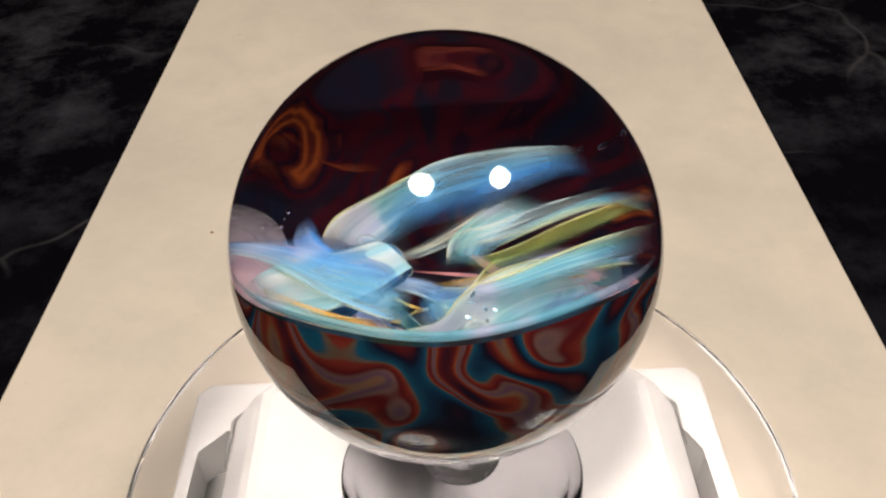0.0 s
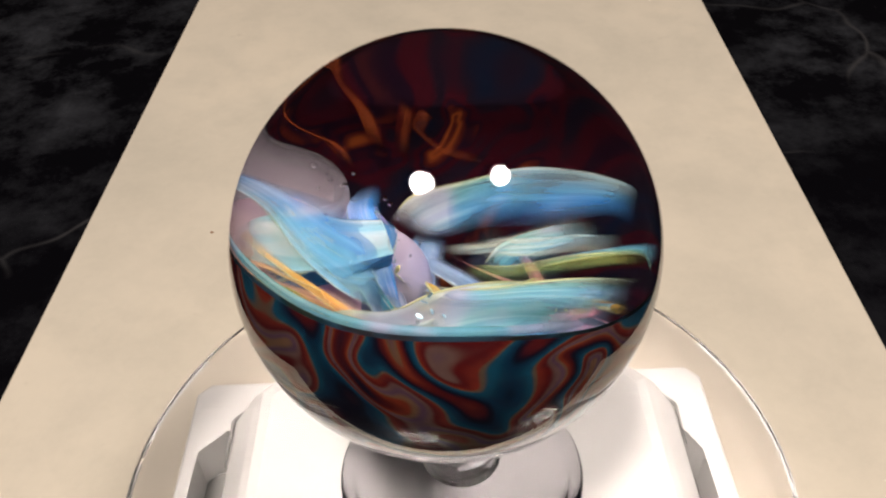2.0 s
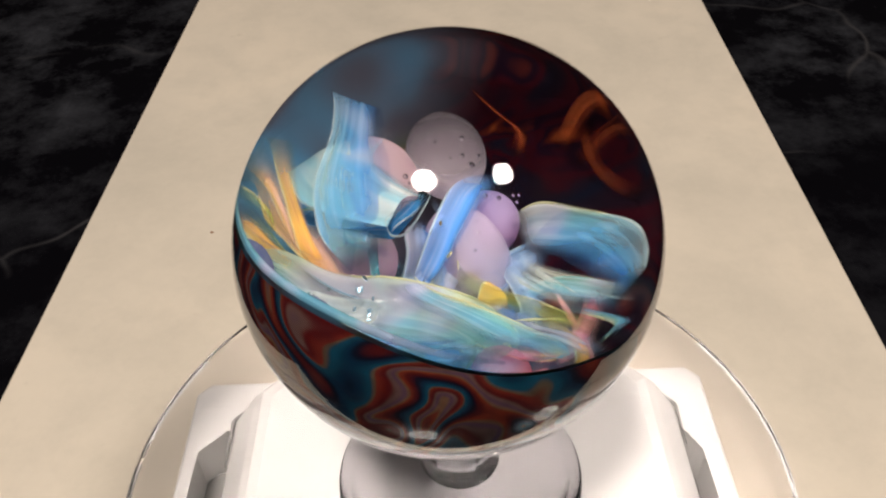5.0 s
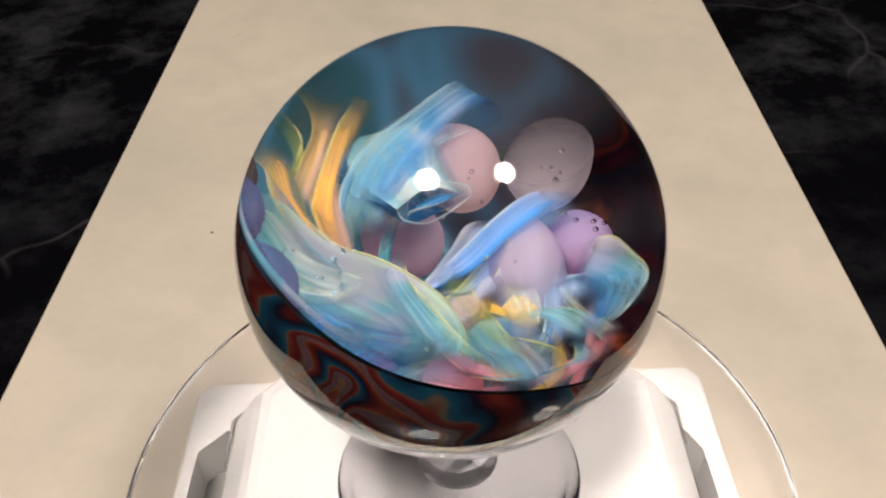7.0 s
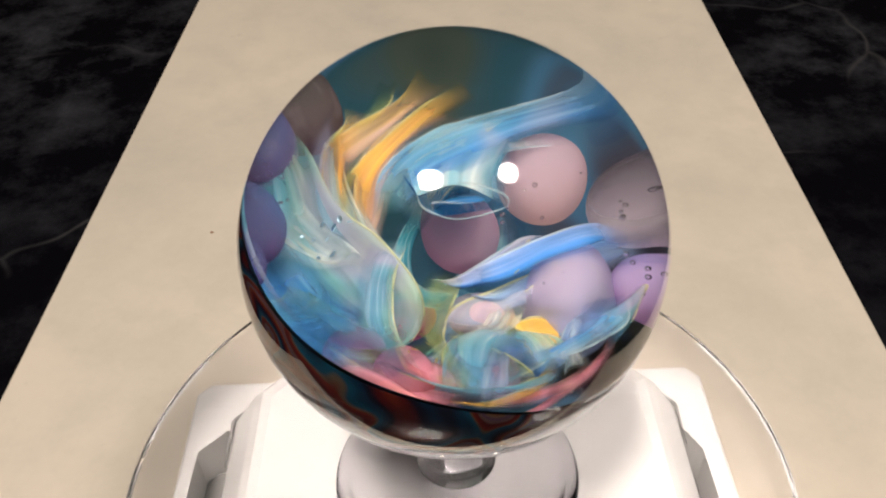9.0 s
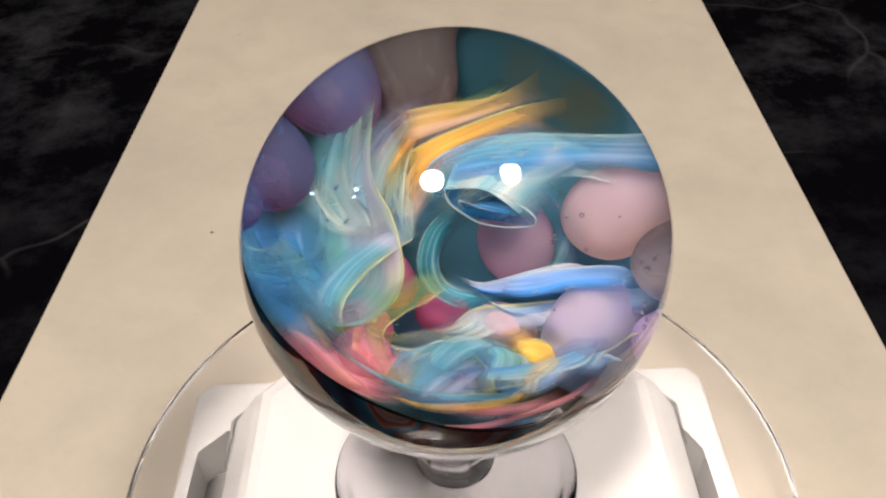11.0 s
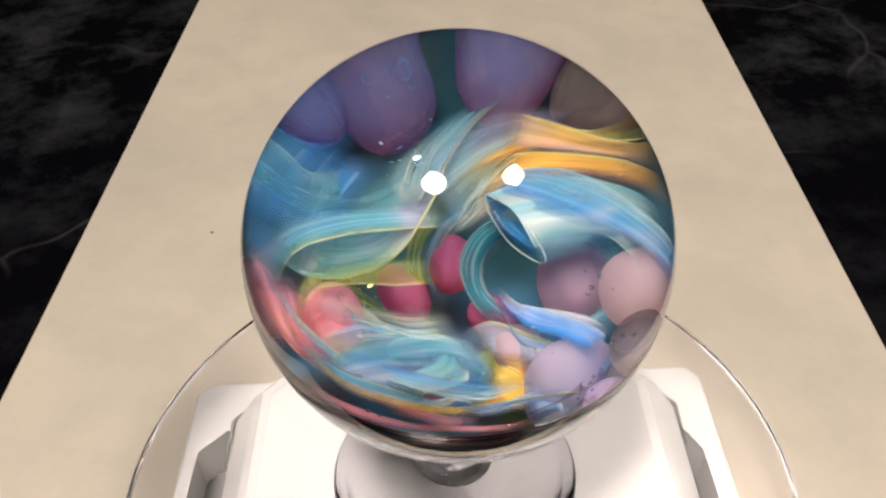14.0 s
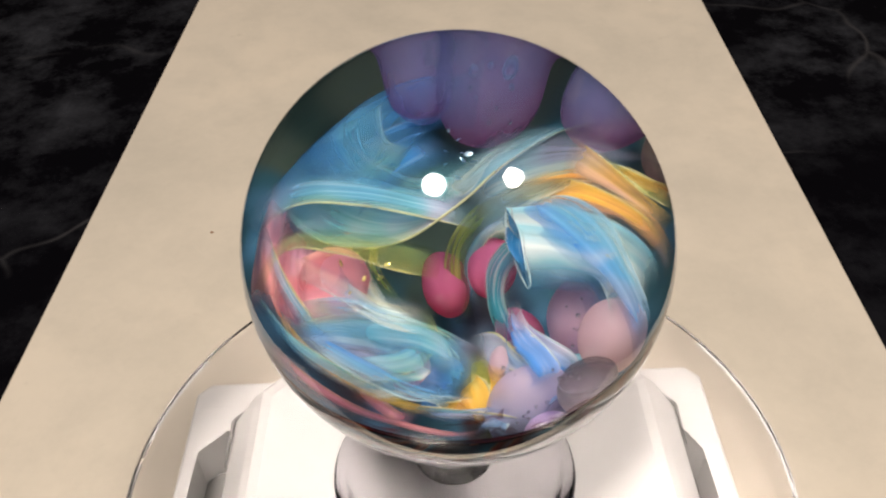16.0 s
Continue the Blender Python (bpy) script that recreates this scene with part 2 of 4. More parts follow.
DEEP = mat_veil("deep_blue_film", [(0.03, 0.14, 0.34), (0.03, 0.18, 0.42), (0.05, 0.24, 0.50)], (0.05, 0.26, 0.44), (0.85, 0.98), 0.15, ends=(1.0, 0.0))
CURL = mat_veil("curl_film", [(0.34, 0.68, 0.66), (0.06, 0.36, 0.44), (0.05, 0.28, 0.42), (0.60, 0.80, 0.80)], (0.06, 0.36, 0.44), (0.60, 0.90), 0.35)
TONGUE = mat_veil("blue_white_film", [(0.90, 0.80, 0.82), (0.62, 0.70, 0.90), (0.10, 0.36, 0.88), (0.05, 0.24, 0.80)], (0.08, 0.34, 0.86), (0.45, 0.85), 0.3)
GOLD = mat_veil("amber_film", [(0.92, 0.80, 0.30), (0.95, 0.56, 0.10), (0.94, 0.50, 0.12), (0.92, 0.62, 0.46)], (0.95, 0.58, 0.10), (0.50, 0.85), 0.12, (0.96, 0.84, 0.50), ends=(0.0, 0.08))
PEACH = mat_veil("peach_film", [(0.94, 0.66, 0.16), (0.94, 0.58, 0.22), (0.90, 0.58, 0.44), (0.80, 0.56, 0.60)], (0.92, 0.62, 0.34), (0.42, 0.78), 0.12, (0.95, 0.86, 0.66), ends=(0.0, 0.08))
OLIVE = mat_veil("olive_film", [(0.78, 0.76, 0.28), (0.42, 0.46, 0.10), (0.26, 0.38, 0.14), (0.16, 0.36, 0.26)], (0.56, 0.54, 0.10), (0.28, 0.66), 0.2, (0.90, 0.90, 0.56))
EMBER = mat_veil("ember_film", [(0.10, 0.01, 0.01), (0.34, 0.07, 0.02), (0.24, 0.03, 0.015)], (0.06, 0.01, 0.02), (0.15, 0.60), 0.1, (0.45, 0.18, 0.04))
ROSE = mat_veil("rose_film", [(0.95, 0.50, 0.40), (0.95, 0.32, 0.40), (0.92, 0.40, 0.50), (0.95, 0.56, 0.36)], (0.95, 0.46, 0.40), (0.45, 0.85), 0.15)
PINK = mat_opal("pink_opal", (0.92, 0.36, 0.32), (0.88, 0.44, 0.58))
LILAC = mat_opal("lilac_opal", (0.95, 0.60, 0.82), (0.70, 0.56, 0.90))
HOTPINK = mat_opal("rose_opal", (0.92, 0.18, 0.30), (0.84, 0.22, 0.46))
PEACHY = mat_opal("peach_opal", (0.95, 0.72, 0.60), (0.88, 0.66, 0.74))
GREYPINK = mat_opal("dusky_opal", (0.94, 0.60, 0.74), (0.84, 0.58, 0.74))
BLUSH = mat_opal("blush_opal", (0.42, 0.68, 0.86), (0.82, 0.70, 0.88), (0.40, 0.66))
SMOKY = mat_opal("smoky_opal", (0.98, 0.90, 0.98), (0.36, 0.33, 0.37), (0.70, 0.92), 0.25)
VIOLET = mat_opal("violet_opal", (0.62, 0.20, 0.34), (0.24, 0.30, 0.62), (0.26, 0.50))
DUSK = mat_opal("dusk_opal", (0.34, 0.20, 0.24), (0.18, 0.16, 0.16), (0.60, 0.85))
YELLOW_EDGE_LIGHT = mat_edge_light("yellow_edge_light", (0.86, 0.84, 0.50))
WHITE_EDGE_LIGHT = mat_edge_light("pale_edge_light", (0.74, 0.88, 0.90))
CEILING_PAINT = mat_plain("ceiling_paint", (0.04, 0.037, 0.035), 0.8, Specular_IOR_Level=0.1)
WALL_PAINT = mat_plain("wall_paint", (0.012, 0.011, 0.010), 0.8, Specular_IOR_Level=0.1)
BAND_MIRROR = mat_plain("band_mirror_metal", (0.72, 0.71, 0.72), 0.03, Metallic=1.0)
CRUMB = mat_plain("brown_crumb", (0.30, 0.20, 0.14), 0.8)
SLOT_GREY = mat_plain("grey_plastic_and_groove_shade", (0.20, 0.195, 0.19), 0.5)
BUBBLE = mat_glass("air_bubble", 1.0 / 1.5)
GOLD_GLINT = mat_plain("gold_glint", (0.95, 0.80, 0.35), 0.30, Metallic=1.0)
BLUE_GLINT = mat_plain("blue_glint", (0.55, 0.80, 0.98), 0.30, Metallic=1.0)

# ---- helpers ----


def part(name, bm, material, parent=None, label=""):
    me = bpy.data.meshes.new(name)
    bm.to_mesh(me)
    bm.free()
    me.materials.append(material)
    ob = new(name, me)
    ob.parent = parent
    return tagged(ob, label)


def smooth(ob, angle=None):
    for p in ob.data.polygons:
        p.use_smooth = True
    if angle:
        ob.data.set_sharp_from_angle(angle=radians(angle))
    return ob


def empty(name, at=(0, 0, 0)):
    ob = new(name)
    ob.empty_display_size = 0.01
    ob.location = at
    return ob


def box(bm, x0, x1, y0, y1, z0, z1, bevel=0.0, seg=2):
    vs = [bm.verts.new((x, y, z)) for z in (z0, z1) for y in (y0, y1) for x in (x0, x1)]
    fs = [(0, 2, 3, 1), (4, 5, 7, 6), (0, 1, 5, 4), (2, 6, 7, 3), (0, 4, 6, 2), (1, 3, 7, 5)]
    faces = [bm.faces.new([vs[i] for i in f]) for f in fs]
    if bevel:
        edges = {e for f in faces for e in f.edges}
        bmesh.ops.bevel(bm, geom=list(edges), offset=bevel, segments=seg, affect="EDGES", profile=0.5)
    return bm


def lathe(bm, rows, n=96):
    """A closed turned shape about z from (radius, height) rows, bottom to top or round; radius 0 closes it."""
    rings = []
    for r, z in rows:
        if r < 1e-7:
            rings.append([bm.verts.new((0, 0, z))])
        else:
            rings.append([bm.verts.new((r * math.cos(2 * math.pi * i / n), r * math.sin(2 * math.pi * i / n), z)) for i in range(n)])
    for a, b in zip(rings, rings[1:]):
        for i in range(n):
            j = (i + 1) % n
            q = [a[i % len(a)], a[j % len(a)], b[j % len(b)], b[i % len(b)]]
            q = [v for k, v in enumerate(q) if v not in q[:k]]
            if len(q) > 2:
                bm.faces.new(q)
    return bm


def curve_points(pts, n):
    """n points along a smooth line through pts (tuples of any length)."""
    p = [np.array(q, float) for q in pts]
    p = [2 * p[0] - p[1], *p, 2 * p[-1] - p[-2]]
    out = []
    for k in range(n):
        u = k / (n - 1) * (len(pts) - 1)
        i = min(int(u), len(pts) - 2)
        w = u - i
        a, b, c, d = p[i:i + 4]
        out.append(0.5 * (2 * b + (c - a) * w + (2 * a - 5 * b + 4 * c - d) * w * w + (3 * b - a - 3 * c + d) * w ** 3))
    return out


def tube(rows, n=48, around=36, flat=1.0, twist=0.0, ripple=0.0, seed=0, wide=None, reach=1.0):
    """A hollow tube or trumpet through rows of (x, y, z, radius), in marble radii. flat squashes its section, wide is its long axis."""
    bm = bmesh.new()
    uvl = bm.loops.layers.uv.new("UVMap")
    line = curve_points(rows, n)
    ref = Vector((0.3, 0.2, 1)).normalized()
    rings = []
    for k, q in enumerate(line):
        a, b = line[max(k - 1, 0)], line[min(k + 1, n - 1)]
        tan = Vector(b[:3] - a[:3]).normalized()
        side = tan.cross(ref)
        side = side.normalized() if side.length > 1e-3 else Vector((1, 0, 0))
        if wide:
            side = (Vector(wide) - tan * tan.dot(Vector(wide))).normalized()
        ref = side.cross(tan).normalized()
        ring = []
        for i in range(around):
            th = 2 * math.pi * i / around
            rad = q[3] * (1 + ripple * math.sin(3 * th + k * 0.21 + seed) + 0.6 * ripple * math.sin(5 * th - k * 0.13 + 2 * seed))
            tw = twist * k / (n - 1)
            x, y = rad * math.cos(th), flat * rad * math.sin(th)
            x, y = x * math.cos(tw) - y * math.sin(tw), x * math.sin(tw) + y * math.cos(tw)
            ring.append(bm.verts.new((Vector(q[:3]) + side * x + ref * y) * R))
        rings.append(ring)
    for k in range(n - 1):
        for i in range(around):
            j = (i + 1) % around
            f = bm.faces.new((rings[k][i], rings[k][j], rings[k + 1][j], rings[k + 1][i]))
            for loop, uv in zip(f.loops, ((k, i), (k, i + 1), (k + 1, i + 1), (k + 1, i))):
                loop[uvl].uv = (reach * uv[0] / (n - 1), 0.33 + 0.34 * abs(2 * uv[1] / around - 1))
    return bm, rings


def cord(points, radius, closed=False, n=60, around=6):
    """A thin rounded line through points in marble radii."""
    bm = bmesh.new()
    pts = [Vector(p[:3]) for p in (points if closed else curve_points(points, n))]
    n = len(pts)
    rings = []
    for k, p in enumerate(pts):
        a, b = (pts[k - 1], pts[(k + 1) % n]) if closed else (pts[max(k - 1, 0)], pts[min(k + 1, n - 1)])
        tan = (b - a).normalized()
        side = tan.cross(Vector((0.21, 0.33, 0.92))).normalized()
        up = side.cross(tan)
        w = 1.0 if closed else min(1.0, 0.25 + 3.0 * min(k, n - 1 - k) / n)
        rings.append([bm.verts.new((p + (side * math.cos(th) + up * math.sin(th)) * radius * w) * R) for th in (2 * math.pi * i / around for i in range(around))])
    for k in range(n if closed else n - 1):
        for i in range(around):
            j = (i + 1) % around
            bm.faces.new((rings[k][i], rings[k][j], rings[(k + 1) % n][j], rings[(k + 1) % n][i]))
    return bm


def blob(at, size, turn=(0, 0, 0), seed=0, lump=0.10):
    """An egg of opal glass: uneven, smooth; at and size in marble radii, turn in degrees."""
    bm = bmesh.new()
    bmesh.ops.create_uvsphere(bm, u_segments=28, v_segments=18, radius=1.0)
    m = pose(0, 0, 0, *turn).to_3x3()
    for v in bm.verts:
        d = v.co.normalized()
        k = 1 + lump * noise.noise(d * 1.1 + Vector((seed * 3.1, seed * 1.7, 0.4)))
        v.co = (Vector(at) + m @ Vector((d.x * size[0], d.y * size[1], d.z * size[2])) * k) * R
    return bm

# ---- the room: plain surfaces that close the place ----


def room():
    bm = box(bmesh.new(), -1.5, 1.5, -1.4, 1.6, COUNTER_Z - 0.03, COUNTER_Z, 0.003)
    tagged(part("countertop", bm, BLACK), "polished black marble countertop with grey veins", "countertop", kind="structure")
    bm = box(bmesh.new(), -1.6, 1.6, -1.6, 1.8, CEILING_Z, CEILING_Z + 0.05)
    tagged(part("ceiling", bm, CEILING_PAINT), "plain dim ceiling above the counter", "ceiling", kind="structure")
    for nm, b in (("wall_north", (-1.6, 1.6, 1.8, 1.88)), ("wall_south", (-1.6, 1.6, -1.68, -1.6)), ("wall_east", (1.6, 1.68, -1.68, 1.88)), ("wall_west", (-1.68, -1.6, -1.68, 1.88))):
        bm = box(bmesh.new(), *b, -0.9, CEILING_Z)
        tagged(part(nm, bm, WALL_PAINT), "plain dark wall of the room", "wall", kind="structure")
    bm = box(bmesh.new(), -1.6, 1.6, -1.6, 1.8, -0.95, -0.9)
    tagged(part("floor", bm, WALL_PAINT), "plain dark floor of the room", "floor", kind="structure")


def stone_tile():
    bm = box(bmesh.new(), -0.1525, 0.1525, -0.305, 0.305, COUNTER_Z, 0.0, 0.0012, 3)
    ob = tagged(part("stone_tile", bm, TILE), "matt beige stone-look tile lying on the black countertop", "tile")
    ob.matrix_world = pose(0.0047, 0.384, 0, 0, 0, -1.42)
    return ob


# ---- the turntable ----


def turntable():
    base = empty("electric_turntable", (AX, AY, 0))
    tagged(base, "white plastic turntable with raised platform and clear round disc", "turntable")
    # low body: a back block with two outer walls that leave a grip slot down each side
    outline = [(-0.0785, -0.036), (-0.0750, -0.036), (-0.0750, 0.0263), (-0.0672, 0.0339), (0.0640, 0.0329), (0.0705, 0.0206), (0.0705, -0.036),
               (0.0755, -0.036), (0.0755, 0.0470), (0.0715, 0.0510), (-0.0745, 0.0510), (-0.0785, 0.0470)]
    bm = bmesh.new()
    low, high = [[bm.verts.new((x, y, z)) for x, y in outline] for z in (0.0, 0.020)]
    bm.faces.new(low[::-1])
    bm.faces.new(high)
    for k in range(len(outline)):
        n = (k + 1) % len(outline)
        bm.faces.new((low[k], low[n], high[n], high[k]))
    bmesh.ops.bevel(bm, geom=[e for e in bm.edges if all(v in high for v in e.verts)], offset=0.0009, segments=2, affect="EDGES", profile=0.5)
    part("body", bm, WHITE, base)
    # dark cord standing in for the shade in the groove where platform meets body
    seam = [(-0.0653, 0.0200, 0.0203), (-0.0653, 0.0362, 0.0203), (-0.0512, 0.0503, 0.0203), (0.0512, 0.0503, 0.0203), (0.0653, 0.0362, 0.0203), (0.0653, 0.0200, 0.0203)]
    line = []
    for a, c in zip(seam, seam[1:]):
        line += [Vector(a).lerp(Vector(c), s / 8) / R for s in range(8)]
    part("seam", cord(line, 0.0008 / R, n=80), SLOT_GREY, base, "dark cord for the shade in the platform groove")
    for x0, x1 in ((-0.0749, -0.0641), (0.0621, 0.0704)):
        part("slot_floor", box(bmesh.new(), x0, x1, -0.0358, 0.0296, 0.0, 0.0040), SLOT_GREY, base, "grey plastic slot floor")
    # raised platform on a sloping plinth
    bm = bmesh.new()
    rows = [(0.0652, 0.0500, 0.0072), (0.0645, 0.0495, 0.0205), (0.0560, 0.0470, 0.0350), (0.0530, 0.0455, 0.0385), (0.0500, 0.0430, 0.0400)]
    loops = []
    for hx, hy, z in rows:
        c = 0.014
        f = -0.6 * hy
        pts = [(-hx + c, f), (hx - c, f), (hx, f + c), (hx, hy - c), (hx - c, hy), (-hx + c, hy), (-hx, hy - c), (-hx, f + c)]
        loops.append([bm.verts.new((x, y, z)) for x, y in pts])
    for a, b in zip(loops, loops[1:]):
        for i in range(8):
            bm.faces.new((a[i], a[(i + 1) % 8], b[(i + 1) % 8], b[i]))
    bm.faces.new(loops[-1])
    bm.faces.new(loops[0][::-1])
    part("platform", bm, WHITE, base)
    return base


def turntable_disc(base):
    bm = lathe(bmesh.new(), [(0, -0.0042), (0.0806, -0.0042), (0.0812, -0.0035), (0.0812, -0.0007), (0.0805, 0.0), (0, 0.0)], 160)
    bmesh.ops.recalc_face_normals(bm, faces=bm.faces)
    ob = tagged(smooth(part("disc", bm, ACRYLIC, base), 30), "clear acrylic disc with polished edge")
    ob.visible_shadow = False
    return ob


def display_stand():
    stand = tagged(empty("display_stand"), "clear acrylic pedestal stand with a round foot", "stand")
    bm = lathe(bmesh.new(), [(0, 0.0003), (0.0290, 0.0003), (0.0295, 0.0008), (0.0295, 0.0014), (0.0288, 0.0024), (0.0268, 0.0030), (0.0262, 0.0036), (0.0240, 0.0048),
                             (0.0160, 0.0072), (0.0105, 0.0086), (0.0098, 0.0082), (0, 0.0082)])
    bmesh.ops.recalc_face_normals(bm, faces=bm.faces)
    foot = smooth(part("foot", bm, STAND_ACRYLIC, stand), 50)
    bm = lathe(bmesh.new(), [(0, 0.0084), (0.0094, 0.0084), (0.0084, 0.0110), (0.0080, 0.0190), (0.0090, 0.0222), (0, 0.0222)], 48)
    bmesh.ops.recalc_face_normals(bm, faces=bm.faces)
    stem = smooth(part("stem", bm, ACRYLIC, stand, "round clear stem"), 50)
    bm = bmesh.new()
    ring = [(0.0044, 0.0096), (0.0068, 0.0116), (0.0068, 0.0180), (0.0044, 0.0205)]
    loops = [[bm.verts.new((r * math.cos(2 * math.pi * i / 5), r * math.sin(2 * math.pi * i / 5), z)) for i in range(5)] for r, z in ring]
    for a, b in zip(loops, loops[1:]):
        for i in range(5):
            bm.faces.new((a[i], a[(i + 1) % 5], b[(i + 1) % 5], b[i]))
    bm.faces.new(loops[-1])
    bm.faces.new(loops[0][::-1])
    part("faceted_hollow", bm, BUBBLE, stem, "faceted hollow inside the stem").visible_shadow = False
    low = MARBLE_Z - DISC_Z

    def under(r, gap=0.0002):
        return low - math.sqrt((R + gap) ** 2 - r * r)

    rows = [(0, 0.0224), (0.0088, 0.0226), (0.0140, 0.0275), (0.0182, 0.0340), (0.0196, 0.0372), (0.0196, 0.0382), (0.0190, under(0.0190)), (0.0180, under(0.0180)), (0.0150, under(0.0150)), (0.0080, under(0.0080)), (0, under(0))]
    bm = lathe(bmesh.new(), rows)
    bmesh.ops.recalc_face_normals(bm, faces=bm.faces)
    cup = smooth(part("cup", bm, ACRYLIC, stand), 50)
    for ob in (foot, stem, cup):
        ob.visible_shadow = False
    return stand


# ---- the marble ----


def rim_z(az):
    return 0.06 + 0.28 * math.cos(az + radians(85)) + 0.015 * math.sin(5 * az)


def bowl(scale, top, inner=False, rows_kept=None):
    """The bowl under the glass: along the sphere from its slanting rim down to a shallow floor."""
    bm = bmesh.new()
    n, rows = 120, 22
    rings = []
    for k in range(rows):
        u = k / (rows - 1)
        ring = []
        for i in range(n):
            az = 2 * math.pi * i / n
            zr = rim_z(az) + top
            knee = -0.26
            if u < 0.55:
                z = zr + (knee - zr) * u / 0.55
                rad = math.sqrt(max(0.0, scale ** 2 - z * z))
            else:
                w = (u - 0.55) / 0.45
                rk = math.sqrt(scale ** 2 - knee * knee)
                rad = rk * math.cos(w * math.pi / 2)
                z = knee - (0.36 + (scale - 0.97)) * math.sin(w * math.pi / 2)
            if inner:
                rad *= 0.90 + 0.10 * max(0.0, 1 - u / 0.25) ** 1.5
            ring.append((rad * math.cos(az), rad * math.sin(az), z))
        rings.append([bm.verts.new(Vector(p) * R) for p in ring] if k < rows - 1 else [bm.verts.new(Vector((0, 0, ring[0][2])) * R)])
    first, last = rows_kept or (0, rows)
    for a, b in list(zip(rings, rings[1:]))[first:last]:
        for i in range(n):
            j = (i + 1) % n
            if len(b) == 1:
                bm.faces.new((a[j], a[i], b[0]))
            else:
                bm.faces.new((a[j], a[i], b[i], b[j]))
    bmesh.ops.delete(bm, geom=[v for v in bm.verts if not v.link_faces], context="VERTS")
    return bm, None


def crumb():
    bm = bmesh.new()
    bmesh.ops.create_icosphere(bm, subdivisions=2, radius=0.0007)
    for v in bm.verts:
        v.co *= 1 + 0.5 * noise.noise(v.co * 1500)
        v.co.z *= 0.4
    ob = tagged(part("crumb", bm, CRUMB), "tiny brown crumb lying on the beige tile", "crumb")
    ob.location = (-0.0957, 0.2724, 0.0002)
    return ob


def ceiling_lights():
    """Round recessed fittings round the two lamps."""
    bm = lathe(bmesh.new(), [(0.214, -0.012), (0.236, -0.010), (0.240, 0.0), (0.214, 0.0), (0.214, -0.012)], 64)
    bmesh.ops.recalc_face_normals(bm, faces=bm.faces)
    first = None
    for way, _ in LAMP_ROWS:
        at = lamp_place(way)
        m = pose(at.x, at.y, CEILING_Z, 0, 0, 0)
        if first is None:
            first = smooth(tagged(part("ceiling_light", bm, WHITE), "round white recessed ceiling light, switched on", "ceiling light", "ceiling lights"), 40)
            first.matrix_basis = m
        else:
            copy_thing(first, m)


# air bubbles caught in the glass: place and radius
BUBBLES = [
    ((-0.53, 0.12, -0.20), 0.026), ((-0.41, -0.10, -0.33), 0.020), ((0.06, -0.65, 0.07), 0.030), ((-0.54, 0.10, -0.22), 0.016), ((0.16, -0.64, 0.05), 0.018), ((0.40, 0.60, -0.21), 0.012), ((0.36, 0.62, -0.22), 0.010),
]


def veil(m, name, material, *rails, edge=None):
    """A curved film of glass through two or three lines, in marble radii; edge names the line that gets a painted bead
    of light.
    """
    n, across = 44, 15
    lines = [curve_points(r, n) for r in rails]
    if len(lines) == 2:
        mid = []
        for p, q in zip(*lines):
            c = (p + q) / 2
            mid.append(c - 0.22 * np.linalg.norm(q - p) * c / max(0.2, np.linalg.norm(c)))
        lines.insert(1, mid)
        edge = 2 if edge == 1 else edge
    if edge == 2:
        lines = lines[::-1]
    bm = bmesh.new()
    uvl = bm.loops.layers.uv.new("UVMap")
    grid = [[bm.verts.new(Vector(p) * R) for p in curve_points([ln[k] for ln in lines], across)] for k in range(n)]
    for k in range(n - 1):
        for i in range(across - 1):
            q = [(k, i), (k, i + 1), (k + 1, i + 1), (k + 1, i)]
            f = bm.faces.new([grid[a][b] for a, b in q])
            for loop, (a, b) in zip(f.loops, q):
                loop[uvl].uv = (a / (n - 1), b / (across - 1))
    ob = smooth(part(name, bm, material, m, "thin " + material.name.replace("_", " ") + " of glass"))
    if edge is not None:
        tint = YELLOW_EDGE_LIGHT if material in (GOLD, PEACH, OLIVE, TEAL) else WHITE_EDGE_LIGHT
        smooth(part("edge", cord(lines[0][5:-9:3], 0.0042), tint, ob, "pale cord painting the light on a film edge"))
    return ob


def lip(m, material, radius, points):
    smooth(part("lip", cord(points, radius), material, m, "pale cord painting the light on the trumpet lip"))


def drop(m, material, at, size, turn):
    smooth(part("opal_drop", blob(at, size, turn, round(at[0] * 50), 0.05), material, m))


